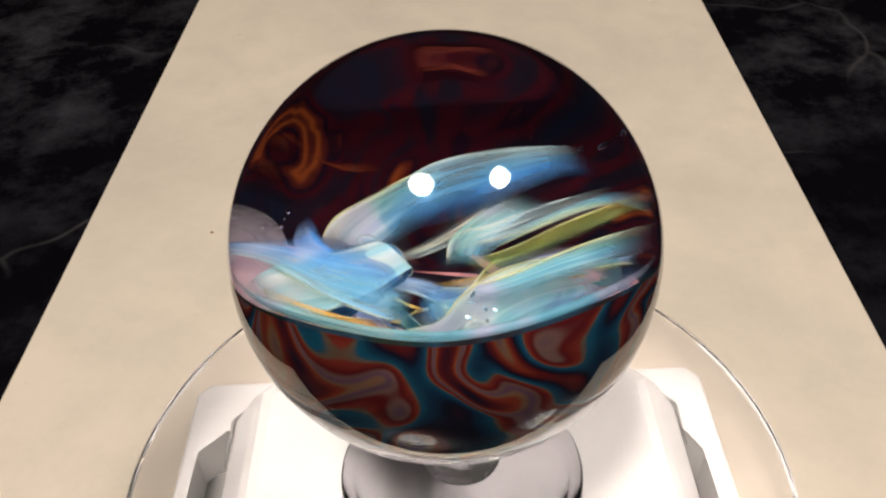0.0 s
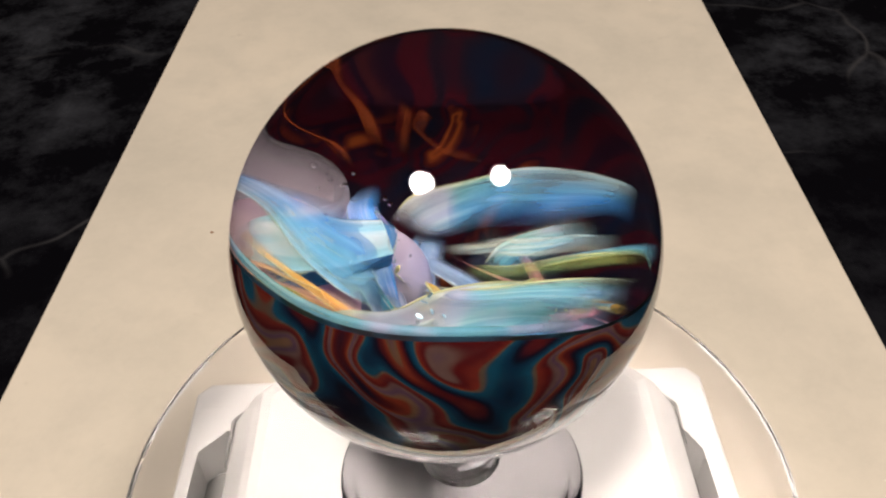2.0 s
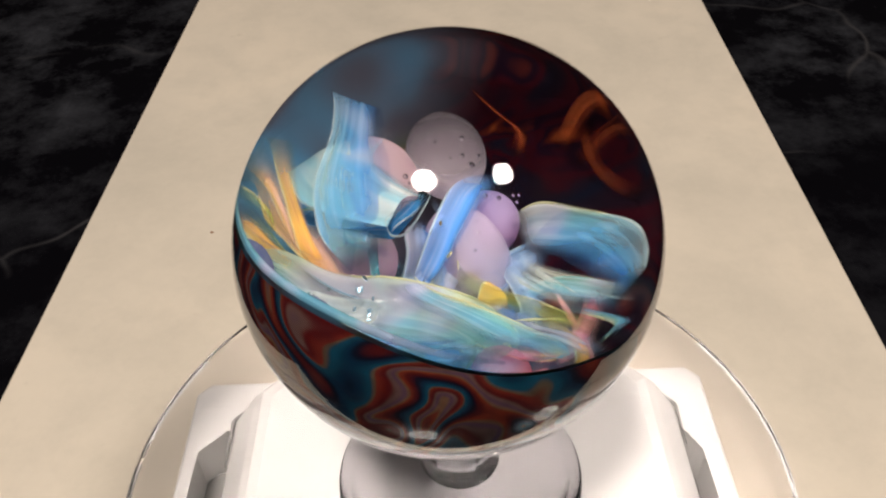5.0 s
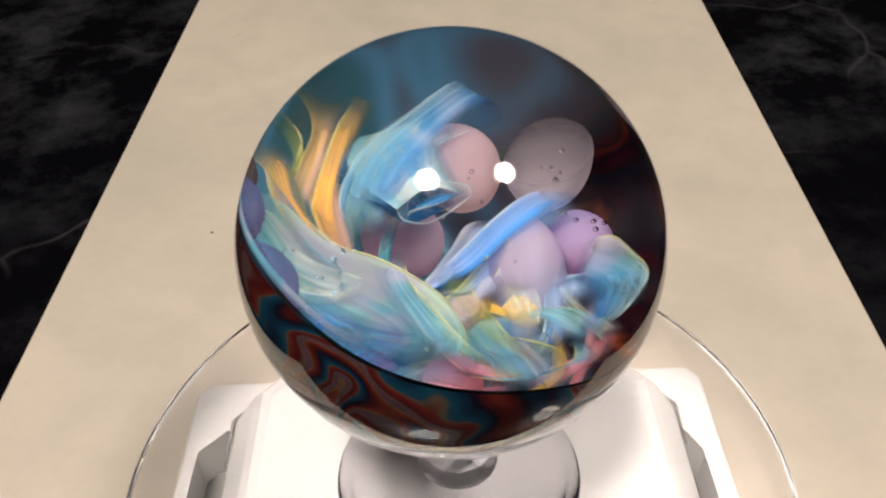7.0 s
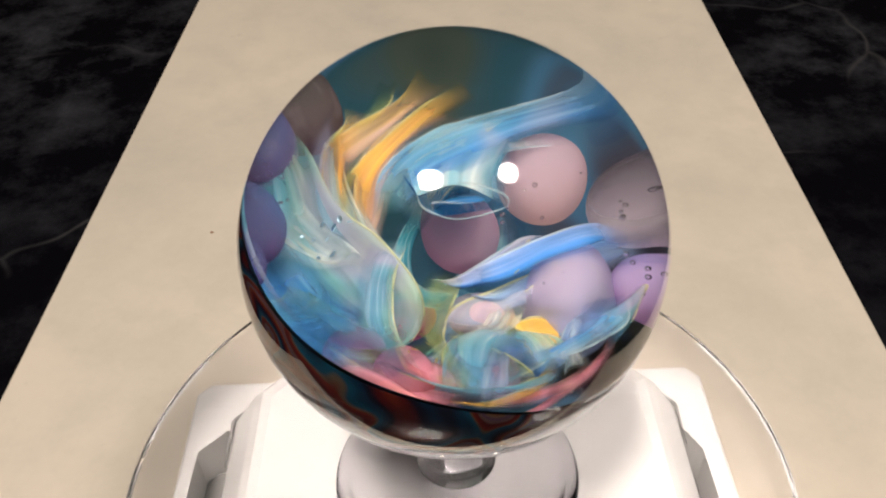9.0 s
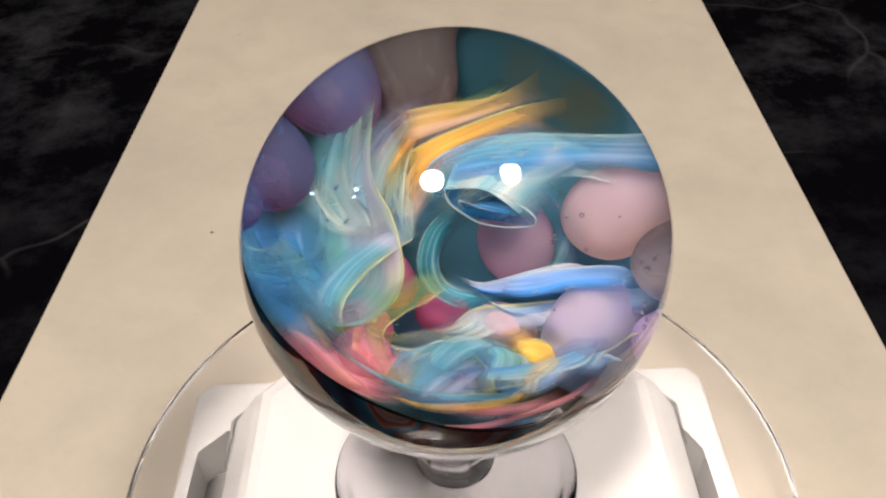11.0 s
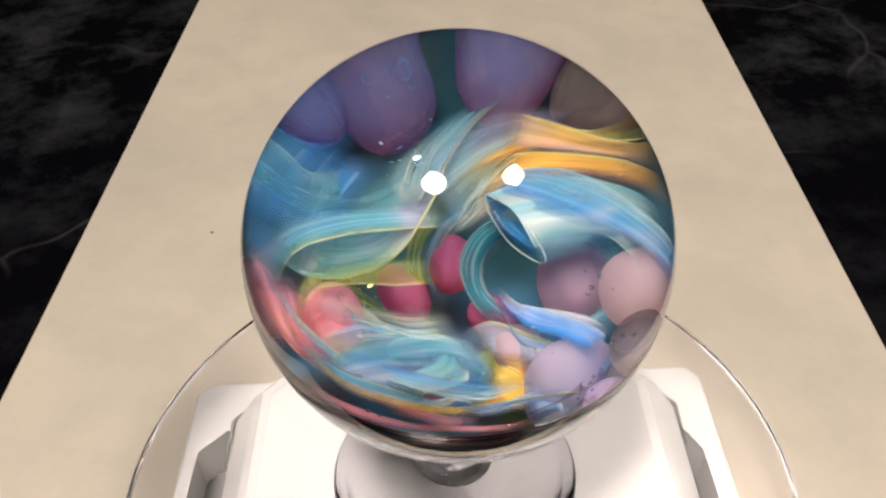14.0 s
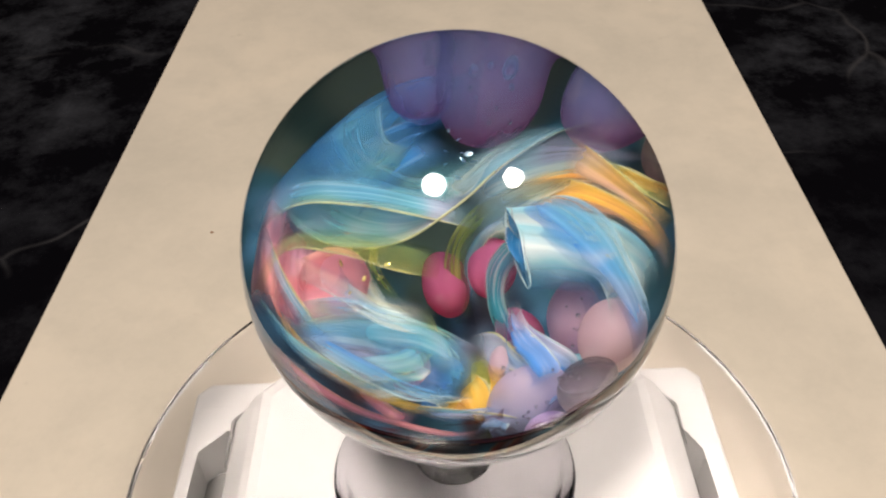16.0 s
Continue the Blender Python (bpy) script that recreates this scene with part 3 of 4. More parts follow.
def core_veils(m):
    """Films, bands and streaks of coloured glass in the core."""
    veil(m, "petal", TEAL, [(-0.36, -0.64, -0.02), (-0.18, -0.52, 0.07), (-0.03, -0.39, 0.02), (0.06, -0.21, -0.01), (0.21, -0.03, -0.06), (0.41, 0.02, -0.07), (0.54, -0.05, -0.05), (0.58, -0.26, -0.05)], [(-0.31, -0.65, 0.00), (-0.13, -0.58, -0.01), (0.00, -0.50, -0.09), (0.10, -0.36, -0.12), (0.24, -0.24, -0.11), (0.38, -0.21, -0.07), (0.47, -0.26, -0.03), (0.53, -0.36, -0.07)], [(-0.22, -0.71, -0.05), (-0.03, -0.64, -0.08), (0.11, -0.57, -0.11), (0.19, -0.52, -0.12), (0.28, -0.49, -0.07), (0.35, -0.49, -0.03), (0.42, -0.46, -0.02), (0.46, -0.46, -0.10)], edge=0)
    veil(m, "inner_fold", PALE, [(-0.07, -0.54, 0.01), (0.02, -0.43, -0.02), (0.06, -0.32, -0.05), (0.12, -0.24, -0.05)], [(-0.00, -0.58, -0.06), (0.07, -0.48, -0.08), (0.11, -0.37, -0.08), (0.12, -0.25, -0.05)], [(0.06, -0.59, -0.10), (0.12, -0.51, -0.11), (0.16, -0.39, -0.09), (0.13, -0.25, -0.06)])
    veil(m, "petal_side", BLUE, [(0.19, -0.69, -0.15), (0.33, -0.57, -0.10), (0.43, -0.46, -0.11), (0.51, -0.36, -0.14)], [(0.23, -0.54, -0.06), (0.33, -0.40, -0.08), (0.40, -0.25, -0.09), (0.47, -0.08, -0.10)], [(0.12, -0.46, -0.04), (0.24, -0.34, -0.06), (0.33, -0.20, -0.07), (0.40, -0.03, -0.10)], edge=0)
    veil(m, "streak_fan", LAVENDER, [(-0.46, -0.50, -0.01), (-0.18, -0.52, 0.06), (0.03, -0.47, 0.03), (0.13, -0.34, -0.05)], [(-0.39, -0.50, 0.00), (-0.18, -0.46, 0.00), (-0.01, -0.38, -0.04), (0.07, -0.26, -0.08)], [(-0.35, -0.48, -0.03), (-0.20, -0.41, -0.06), (-0.07, -0.30, -0.10), (0.02, -0.20, -0.13)], edge=2)
    veil(m, "streak_fan", PALE, [(-0.21, -0.43, -0.03), (-0.12, -0.39, -0.09), (-0.05, -0.29, -0.12), (0.02, -0.20, -0.13)], [(-0.25, -0.39, -0.04), (-0.18, -0.33, -0.12), (-0.09, -0.26, -0.14), (0.01, -0.19, -0.14)])
    veil(m, "trumpet", FUNNEL, [(-0.11, -0.16, 0.06), (-0.25, -0.24, 0.03), (-0.41, -0.27, -0.02), (-0.55, -0.22, -0.06), (-0.62, -0.16, -0.13)], [(-0.19, -0.05, 0.07), (-0.31, -0.08, 0.05), (-0.46, -0.07, 0.02), (-0.58, -0.05, -0.04), (-0.63, -0.01, -0.13)], [(-0.26, 0.08, -0.04), (-0.34, 0.04, -0.03), (-0.45, 0.01, -0.03), (-0.55, -0.02, -0.07), (-0.62, -0.00, -0.19)], edge=0)
    veil(m, "trumpet_throat", DEEP, [(-0.11, -0.16, 0.06), (-0.26, -0.26, -0.01), (-0.42, -0.31, -0.08), (-0.54, -0.26, -0.12)], [(-0.15, -0.11, -0.04), (-0.29, -0.15, -0.11), (-0.45, -0.18, -0.15), (-0.54, -0.16, -0.16)], [(-0.26, 0.08, -0.04), (-0.35, 0.00, -0.09), (-0.47, -0.07, -0.12), (-0.54, -0.09, -0.16)])
    veil(m, "stream", BLUE, [(-0.09, -0.30, -0.06), (-0.24, -0.32, 0.00), (-0.41, -0.23, 0.03), (-0.57, -0.06, 0.02), (-0.72, 0.07, -0.06), (-0.74, 0.07, -0.20)], [(-0.14, -0.24, 0.03), (-0.23, -0.20, 0.06), (-0.38, -0.12, 0.04), (-0.55, 0.01, 0.01), (-0.69, 0.12, -0.07), (-0.72, 0.11, -0.23)], [(-0.09, -0.18, 0.03), (-0.19, -0.11, 0.06), (-0.36, -0.00, 0.05), (-0.56, 0.08, -0.01), (-0.68, 0.17, -0.10), (-0.70, 0.19, -0.18)], edge=0)
    veil(m, "stream", TEAL, [(-0.11, -0.30, -0.07), (-0.25, -0.30, -0.02), (-0.41, -0.21, 0.00), (-0.53, -0.09, -0.00), (-0.62, 0.00, -0.02)], [(-0.12, -0.19, 0.00), (-0.22, -0.16, 0.01), (-0.38, -0.08, 0.00), (-0.53, -0.00, -0.03), (-0.64, 0.09, -0.05)])
    veil(m, "trumpet_fold", TEAL, [(-0.17, -0.16, 0.05), (-0.29, -0.22, 0.01), (-0.41, -0.25, -0.06), (-0.49, -0.23, -0.14), (-0.54, -0.12, -0.20)], [(-0.22, -0.06, 0.00), (-0.32, -0.09, -0.01), (-0.42, -0.12, -0.06), (-0.49, -0.09, -0.14), (-0.52, 0.00, -0.22)], [(-0.24, 0.03, -0.08), (-0.33, 0.03, -0.07), (-0.40, 0.01, -0.09), (-0.42, 0.01, -0.19), (-0.41, 0.07, -0.29)], edge=0)
    veil(m, "amber_band", GOLD, [(-0.02, -0.42, -0.05), (-0.16, -0.48, -0.03), (-0.30, -0.50, -0.03), (-0.42, -0.48, -0.05), (-0.49, -0.49, -0.07)], [(-0.02, -0.40, -0.06), (-0.16, -0.44, -0.03), (-0.30, -0.46, -0.03), (-0.42, -0.45, -0.04), (-0.51, -0.45, -0.08)], [(-0.02, -0.36, -0.07), (-0.16, -0.40, -0.04), (-0.30, -0.43, -0.04), (-0.42, -0.42, -0.04), (-0.52, -0.40, -0.07)], edge=0)
    veil(m, "amber_band", PEACH, [(0.00, -0.33, -0.19), (-0.10, -0.36, -0.12), (-0.21, -0.39, -0.06), (-0.31, -0.40, -0.04), (-0.43, -0.38, -0.05), (-0.55, -0.31, -0.05), (-0.60, -0.29, -0.11)], [(-0.02, -0.31, -0.21), (-0.12, -0.32, -0.13), (-0.23, -0.34, -0.07), (-0.34, -0.35, -0.04), (-0.44, -0.33, -0.05), (-0.56, -0.27, -0.06), (-0.62, -0.23, -0.11)], [(-0.05, -0.28, -0.22), (-0.14, -0.28, -0.13), (-0.24, -0.28, -0.05), (-0.34, -0.30, -0.04), (-0.43, -0.29, -0.04), (-0.56, -0.23, -0.07), (-0.62, -0.18, -0.13)], edge=0)
    veil(m, "amber_band", OLIVE, [(-0.03, -0.39, -0.12), (-0.16, -0.42, -0.08), (-0.28, -0.43, -0.06), (-0.41, -0.42, -0.06), (-0.53, -0.38, -0.08)], [(-0.03, -0.37, -0.17), (-0.14, -0.39, -0.11), (-0.25, -0.41, -0.07), (-0.38, -0.40, -0.05), (-0.53, -0.35, -0.07)])
    veil(m, "amber_band", GOLD, [(-0.18, -0.42, -0.03), (-0.30, -0.38, 0.00), (-0.50, -0.29, 0.02), (-0.62, -0.21, 0.01)], [(-0.14, -0.37, -0.07), (-0.28, -0.35, -0.01), (-0.47, -0.28, 0.01), (-0.61, -0.19, 0.01)], [(-0.12, -0.31, -0.10), (-0.25, -0.33, -0.03), (-0.43, -0.27, 0.00), (-0.60, -0.16, 0.00)], edge=0)
    veil(m, "amber_band", PEACH, [(-0.21, -0.47, 0.09), (-0.33, -0.42, 0.07), (-0.49, -0.35, 0.03), (-0.62, -0.33, -0.00)], [(-0.19, -0.45, 0.03), (-0.31, -0.40, 0.03), (-0.48, -0.33, 0.01), (-0.60, -0.28, -0.00)], [(-0.19, -0.42, -0.02), (-0.30, -0.38, 0.00), (-0.48, -0.30, 0.02), (-0.62, -0.22, 0.01)], edge=0)
    veil(m, "amber_band", OLIVE, [(-0.28, -0.48, 0.04), (-0.40, -0.43, 0.02), (-0.57, -0.42, -0.03)], [(-0.34, -0.44, 0.03), (-0.48, -0.38, 0.00), (-0.60, -0.38, -0.03)], edge=1)
    veil(m, "arch", OLIVE, [(0.08, -0.21, -0.49), (0.12, -0.23, -0.35), (0.12, -0.28, -0.24), (0.05, -0.34, -0.13), (-0.08, -0.37, -0.07)], [(0.02, -0.22, -0.49), (0.06, -0.26, -0.37), (0.06, -0.29, -0.26), (-0.00, -0.32, -0.17), (-0.09, -0.34, -0.11)], edge=0)
    veil(m, "arch", TEAL, [(-0.09, -0.34, -0.10), (0.03, -0.31, -0.19), (0.08, -0.27, -0.32), (0.02, -0.22, -0.46)], [(-0.11, -0.33, -0.13), (-0.00, -0.30, -0.21), (0.03, -0.27, -0.33), (-0.01, -0.23, -0.46)], edge=1)
    veil(m, "crescent", CURL, [(-0.20, -0.18, -0.04), (-0.09, -0.22, -0.13), (-0.03, -0.20, -0.23), (-0.04, -0.15, -0.31), (-0.08, -0.08, -0.35), (-0.15, 0.01, -0.36)], [(-0.20, -0.14, -0.06), (-0.12, -0.18, -0.13), (-0.07, -0.17, -0.22), (-0.07, -0.13, -0.30), (-0.12, -0.06, -0.33), (-0.18, 0.02, -0.32)], [(-0.23, -0.16, -0.13), (-0.16, -0.19, -0.19), (-0.11, -0.18, -0.26), (-0.12, -0.14, -0.31), (-0.17, -0.07, -0.33), (-0.21, -0.00, -0.32)], edge=0)
    veil(m, "tongue", TONGUE, [(-0.13, -0.16, -0.29), (-0.19, -0.08, -0.32), (-0.30, 0.02, -0.28), (-0.40, 0.07, -0.28), (-0.45, 0.15, -0.30)], [(-0.12, -0.12, -0.29), (-0.17, -0.03, -0.31), (-0.27, 0.07, -0.29), (-0.37, 0.12, -0.29), (-0.44, 0.15, -0.30)], [(-0.13, -0.10, -0.31), (-0.17, -0.03, -0.33), (-0.26, 0.07, -0.33), (-0.35, 0.14, -0.33), (-0.43, 0.16, -0.31)], edge=0)
    veil(m, "ribbon", TONGUE, [(-0.16, -0.06, -0.29), (-0.26, 0.05, -0.25), (-0.36, 0.16, -0.22), (-0.43, 0.26, -0.20), (-0.41, 0.36, -0.19)], [(-0.14, -0.04, -0.29), (-0.22, 0.08, -0.27), (-0.31, 0.19, -0.22), (-0.38, 0.29, -0.20), (-0.39, 0.38, -0.19)], [(-0.13, -0.04, -0.30), (-0.20, 0.08, -0.30), (-0.27, 0.20, -0.24), (-0.35, 0.31, -0.22), (-0.37, 0.39, -0.20)], edge=0)
    veil(m, "ribbon", BLUE, [(-0.13, -0.08, -0.29), (-0.18, 0.05, -0.34), (-0.36, 0.17, -0.31), (-0.47, 0.29, -0.28), (-0.51, 0.38, -0.24)], [(-0.13, -0.06, -0.33), (-0.19, 0.08, -0.37), (-0.32, 0.20, -0.38), (-0.41, 0.34, -0.32), (-0.43, 0.42, -0.30)])
    veil(m, "whorl", BLUE, [(0.23, -0.06, -0.37), (0.11, -0.06, -0.39), (-0.02, -0.02, -0.39), (-0.08, 0.07, -0.38), (-0.10, 0.21, -0.38)], [(0.28, 0.02, -0.34), (0.17, 0.09, -0.36), (0.04, 0.14, -0.36), (-0.04, 0.19, -0.37), (-0.08, 0.25, -0.39)], [(0.28, 0.14, -0.34), (0.19, 0.20, -0.37), (0.08, 0.25, -0.39), (-0.01, 0.28, -0.40), (-0.06, 0.27, -0.41)], edge=2)
    veil(m, "whorl", TEAL, [(-0.00, -0.07, -0.41), (-0.10, -0.04, -0.35), (-0.21, 0.05, -0.34), (-0.35, 0.14, -0.35), (-0.41, 0.19, -0.39)], [(-0.05, 0.01, -0.40), (-0.13, 0.03, -0.38), (-0.23, 0.11, -0.35), (-0.33, 0.18, -0.38), (-0.39, 0.21, -0.43)], [(-0.09, 0.08, -0.40), (-0.17, 0.11, -0.39), (-0.23, 0.19, -0.38), (-0.31, 0.25, -0.43), (-0.36, 0.24, -0.47)], edge=0)
    veil(m, "whorl", PALE, [(0.22, -0.00, -0.35), (0.10, 0.00, -0.37), (-0.01, 0.06, -0.37), (-0.06, 0.17, -0.35)], [(0.21, 0.11, -0.34), (0.10, 0.11, -0.35), (0.03, 0.16, -0.35), (-0.00, 0.24, -0.37)])
    veil(m, "leaflet", OLIVE, [(-0.18, 0.19, -0.40), (-0.27, 0.17, -0.39), (-0.35, 0.19, -0.35)], [(-0.19, 0.23, -0.42), (-0.27, 0.21, -0.40), (-0.35, 0.21, -0.37)], [(-0.20, 0.26, -0.44), (-0.27, 0.24, -0.42), (-0.34, 0.23, -0.39)], edge=0)
    veil(m, "leaflet", BLUE, [(-0.21, 0.30, -0.40), (-0.32, 0.25, -0.37), (-0.42, 0.21, -0.32), (-0.47, 0.19, -0.27)], [(-0.22, 0.33, -0.41), (-0.33, 0.28, -0.39), (-0.44, 0.24, -0.33), (-0.49, 0.21, -0.26)], edge=0)
    veil(m, "rim_ribbon", TEAL, [(0.62, -0.06, -0.05), (0.51, 0.09, -0.17), (0.37, 0.18, -0.27), (0.23, 0.23, -0.33), (0.16, 0.26, -0.34)], [(0.63, 0.02, -0.05), (0.52, 0.14, -0.18), (0.39, 0.23, -0.28), (0.25, 0.27, -0.34), (0.17, 0.29, -0.34)], edge=0)
    veil(m, "rim_ribbon", GOLD, [(0.54, 0.14, -0.22), (0.41, 0.22, -0.30), (0.25, 0.28, -0.35), (0.07, 0.29, -0.40), (-0.04, 0.29, -0.40)], [(0.53, 0.18, -0.23), (0.41, 0.28, -0.31), (0.26, 0.33, -0.36), (0.07, 0.34, -0.41), (-0.04, 0.31, -0.41)], edge=0)
    veil(m, "fan", PALE, [(0.32, -0.09, -0.22), (0.22, -0.02, -0.30), (0.09, -0.01, -0.35), (0.01, -0.03, -0.38)], [(0.44, -0.07, -0.17), (0.32, 0.01, -0.28), (0.15, 0.04, -0.35), (0.04, -0.00, -0.37)])
    veil(m, "fan", LAVENDER, [(0.39, -0.02, -0.15), (0.32, -0.01, -0.24), (0.23, -0.01, -0.32), (0.16, -0.02, -0.34)], [(0.41, 0.14, -0.22), (0.32, 0.09, -0.25), (0.22, 0.05, -0.31), (0.15, 0.04, -0.33)])
    veil(m, "fan", TEAL, [(0.47, 0.27, -0.22), (0.35, 0.11, -0.26), (0.16, 0.02, -0.31), (0.02, 0.02, -0.35), (-0.09, 0.13, -0.36)], [(0.47, 0.29, -0.29), (0.29, 0.25, -0.30), (0.12, 0.21, -0.33), (-0.00, 0.20, -0.36), (-0.08, 0.22, -0.38)], edge=0)
    veil(m, "rim_ribbon", TEAL, [(0.63, 0.21, -0.12), (0.47, 0.35, -0.17), (0.31, 0.37, -0.24), (0.17, 0.36, -0.31), (0.07, 0.32, -0.35)], [(0.59, 0.32, -0.12), (0.43, 0.43, -0.20), (0.27, 0.44, -0.28), (0.14, 0.41, -0.33), (0.05, 0.37, -0.35)], edge=0)
    veil(m, "curl", OLIVE, [(0.10, -0.02, -0.28), (0.05, 0.06, -0.34), (0.07, 0.19, -0.34), (0.14, 0.31, -0.33), (0.18, 0.33, -0.34)], [(0.12, 0.01, -0.29), (0.08, 0.08, -0.34), (0.13, 0.19, -0.36), (0.18, 0.25, -0.38), (0.21, 0.30, -0.37)], edge=0)
    veil(m, "leaf_underside", OLIVE, [(0.32, -0.37, -0.22), (0.32, -0.22, -0.24), (0.27, -0.09, -0.24), (0.16, -0.00, -0.28)], [(0.38, -0.32, -0.25), (0.36, -0.18, -0.29), (0.26, -0.05, -0.30), (0.14, 0.01, -0.31)])
    veil(m, "oval", TEAL, [(-0.36, 0.39, -0.34), (-0.31, 0.46, -0.28), (-0.19, 0.52, -0.24), (-0.05, 0.58, -0.21), (0.06, 0.58, -0.22)], [(-0.29, 0.38, -0.35), (-0.23, 0.43, -0.31), (-0.13, 0.50, -0.27), (-0.03, 0.54, -0.25), (0.07, 0.57, -0.23)], [(-0.22, 0.36, -0.34), (-0.14, 0.40, -0.32), (-0.05, 0.47, -0.31), (0.02, 0.52, -0.28), (0.08, 0.55, -0.24)], edge=0)
    veil(m, "ribbon", PALE, [(-0.20, 0.34, -0.34), (-0.07, 0.38, -0.31), (0.03, 0.44, -0.29), (0.11, 0.51, -0.28), (0.20, 0.54, -0.23)], [(-0.14, 0.31, -0.33), (-0.02, 0.36, -0.32), (0.10, 0.41, -0.29), (0.19, 0.45, -0.27), (0.27, 0.49, -0.24)], edge=1)
    veil(m, "lens_leaf", DEEP, [(-0.16, -0.12, -0.03), (-0.22, -0.09, -0.01), (-0.26, -0.00, 0.00), (-0.25, 0.07, -0.01)], [(-0.16, -0.12, -0.03), (-0.13, -0.11, 0.03), (-0.16, -0.02, 0.03), (-0.25, 0.07, -0.01)], edge=1)
    veil(m, "floor_film", TEAL, [(0.40, -0.14, -0.27), (0.25, -0.08, -0.36), (0.07, -0.07, -0.40), (-0.09, -0.01, -0.41)], [(0.41, -0.03, -0.30), (0.27, 0.02, -0.37), (0.11, 0.04, -0.40), (-0.03, 0.09, -0.40)], [(0.39, 0.09, -0.34), (0.26, 0.14, -0.39), (0.13, 0.19, -0.41), (-0.00, 0.23, -0.42)])
    veil(m, "floor_film", OLIVE, [(-0.22, -0.10, -0.42), (-0.26, 0.01, -0.42), (-0.27, 0.14, -0.44)], [(-0.10, -0.07, -0.43), (-0.13, 0.06, -0.45), (-0.13, 0.19, -0.44)], [(0.06, 0.01, -0.42), (0.04, 0.12, -0.44), (0.02, 0.26, -0.42)])
    veil(m, "floor_film", BLUE, [(-0.19, 0.16, -0.41), (-0.25, 0.26, -0.40), (-0.28, 0.37, -0.39), (-0.29, 0.44, -0.39)], [(-0.10, 0.20, -0.42), (-0.16, 0.30, -0.43), (-0.18, 0.39, -0.40), (-0.20, 0.46, -0.40)], edge=0)
    veil(m, "floor_film", TEAL, [(-0.30, -0.07, -0.37), (-0.40, -0.09, -0.33), (-0.49, -0.10, -0.24)], [(-0.35, 0.07, -0.38), (-0.45, 0.03, -0.35), (-0.54, -0.01, -0.27)])
    veil(m, "floor_film", TEAL, [(-0.17, 0.12, -0.33), (-0.28, 0.18, -0.31), (-0.37, 0.22, -0.31), (-0.44, 0.24, -0.29)], [(-0.20, 0.20, -0.37), (-0.28, 0.25, -0.37), (-0.37, 0.27, -0.35), (-0.44, 0.28, -0.31)], [(-0.23, 0.30, -0.42), (-0.32, 0.31, -0.42), (-0.40, 0.30, -0.37), (-0.47, 0.29, -0.31)], edge=0)
    veil(m, "floor_film", LAVENDER, [(0.51, 0.15, -0.23), (0.35, 0.09, -0.21), (0.19, 0.05, -0.27), (0.03, 0.03, -0.32)], [(0.47, 0.28, -0.26), (0.29, 0.23, -0.27), (0.13, 0.17, -0.32), (-0.01, 0.14, -0.34)], [(0.39, 0.37, -0.32), (0.22, 0.34, -0.33), (0.07, 0.29, -0.35), (-0.04, 0.23, -0.36)])
    veil(m, "wing", TEAL, [(0.39, -0.69, -0.19), (0.40, -0.57, -0.08), (0.36, -0.47, -0.08), (0.27, -0.44, -0.05)], [(0.45, -0.61, -0.15), (0.47, -0.48, -0.09), (0.42, -0.36, -0.08), (0.32, -0.31, -0.06)], [(0.51, -0.50, -0.15), (0.54, -0.33, -0.09), (0.49, -0.21, -0.07), (0.39, -0.15, -0.06)], edge=0)
    veil(m, "floor_film", ROSE, [(0.55, -0.27, -0.17), (0.58, -0.11, -0.22), (0.54, 0.06, -0.27), (0.45, 0.19, -0.32)], [(0.53, -0.16, -0.14), (0.51, -0.03, -0.23), (0.46, 0.11, -0.28), (0.38, 0.19, -0.33)], [(0.45, -0.12, -0.17), (0.39, 0.00, -0.26), (0.33, 0.12, -0.30), (0.26, 0.20, -0.35)])
    veil(m, "floor_film", ROSE, [(0.54, 0.14, -0.34), (0.40, 0.25, -0.38), (0.23, 0.32, -0.42), (0.06, 0.36, -0.43), (-0.12, 0.39, -0.42), (-0.23, 0.39, -0.38)], [(0.54, 0.19, -0.35), (0.40, 0.29, -0.41), (0.24, 0.35, -0.44), (0.07, 0.39, -0.44), (-0.11, 0.41, -0.44), (-0.24, 0.41, -0.40)])
    veil(m, "floor_film", ROSE, [(0.27, 0.17, -0.37), (0.18, 0.27, -0.39), (0.08, 0.38, -0.38), (-0.03, 0.47, -0.33)], [(0.31, 0.22, -0.39), (0.22, 0.32, -0.41), (0.10, 0.43, -0.40), (-0.01, 0.51, -0.36)])
    veil(m, "floor_film", PEACH, [(0.33, -0.37, -0.20), (0.38, -0.21, -0.24), (0.38, -0.04, -0.31), (0.31, 0.13, -0.36)], [(0.40, -0.33, -0.20), (0.45, -0.18, -0.25), (0.43, -0.02, -0.32), (0.37, 0.15, -0.36)])
    veil(m, "floor_film", ROSE, [(0.58, -0.31, -0.18), (0.60, -0.18, -0.21), (0.59, -0.08, -0.29), (0.57, 0.10, -0.31)], [(0.59, -0.24, -0.12), (0.59, -0.08, -0.14), (0.57, 0.04, -0.21), (0.52, 0.16, -0.26)], [(0.55, -0.18, -0.11), (0.53, -0.05, -0.16), (0.52, 0.05, -0.22), (0.49, 0.15, -0.27)])
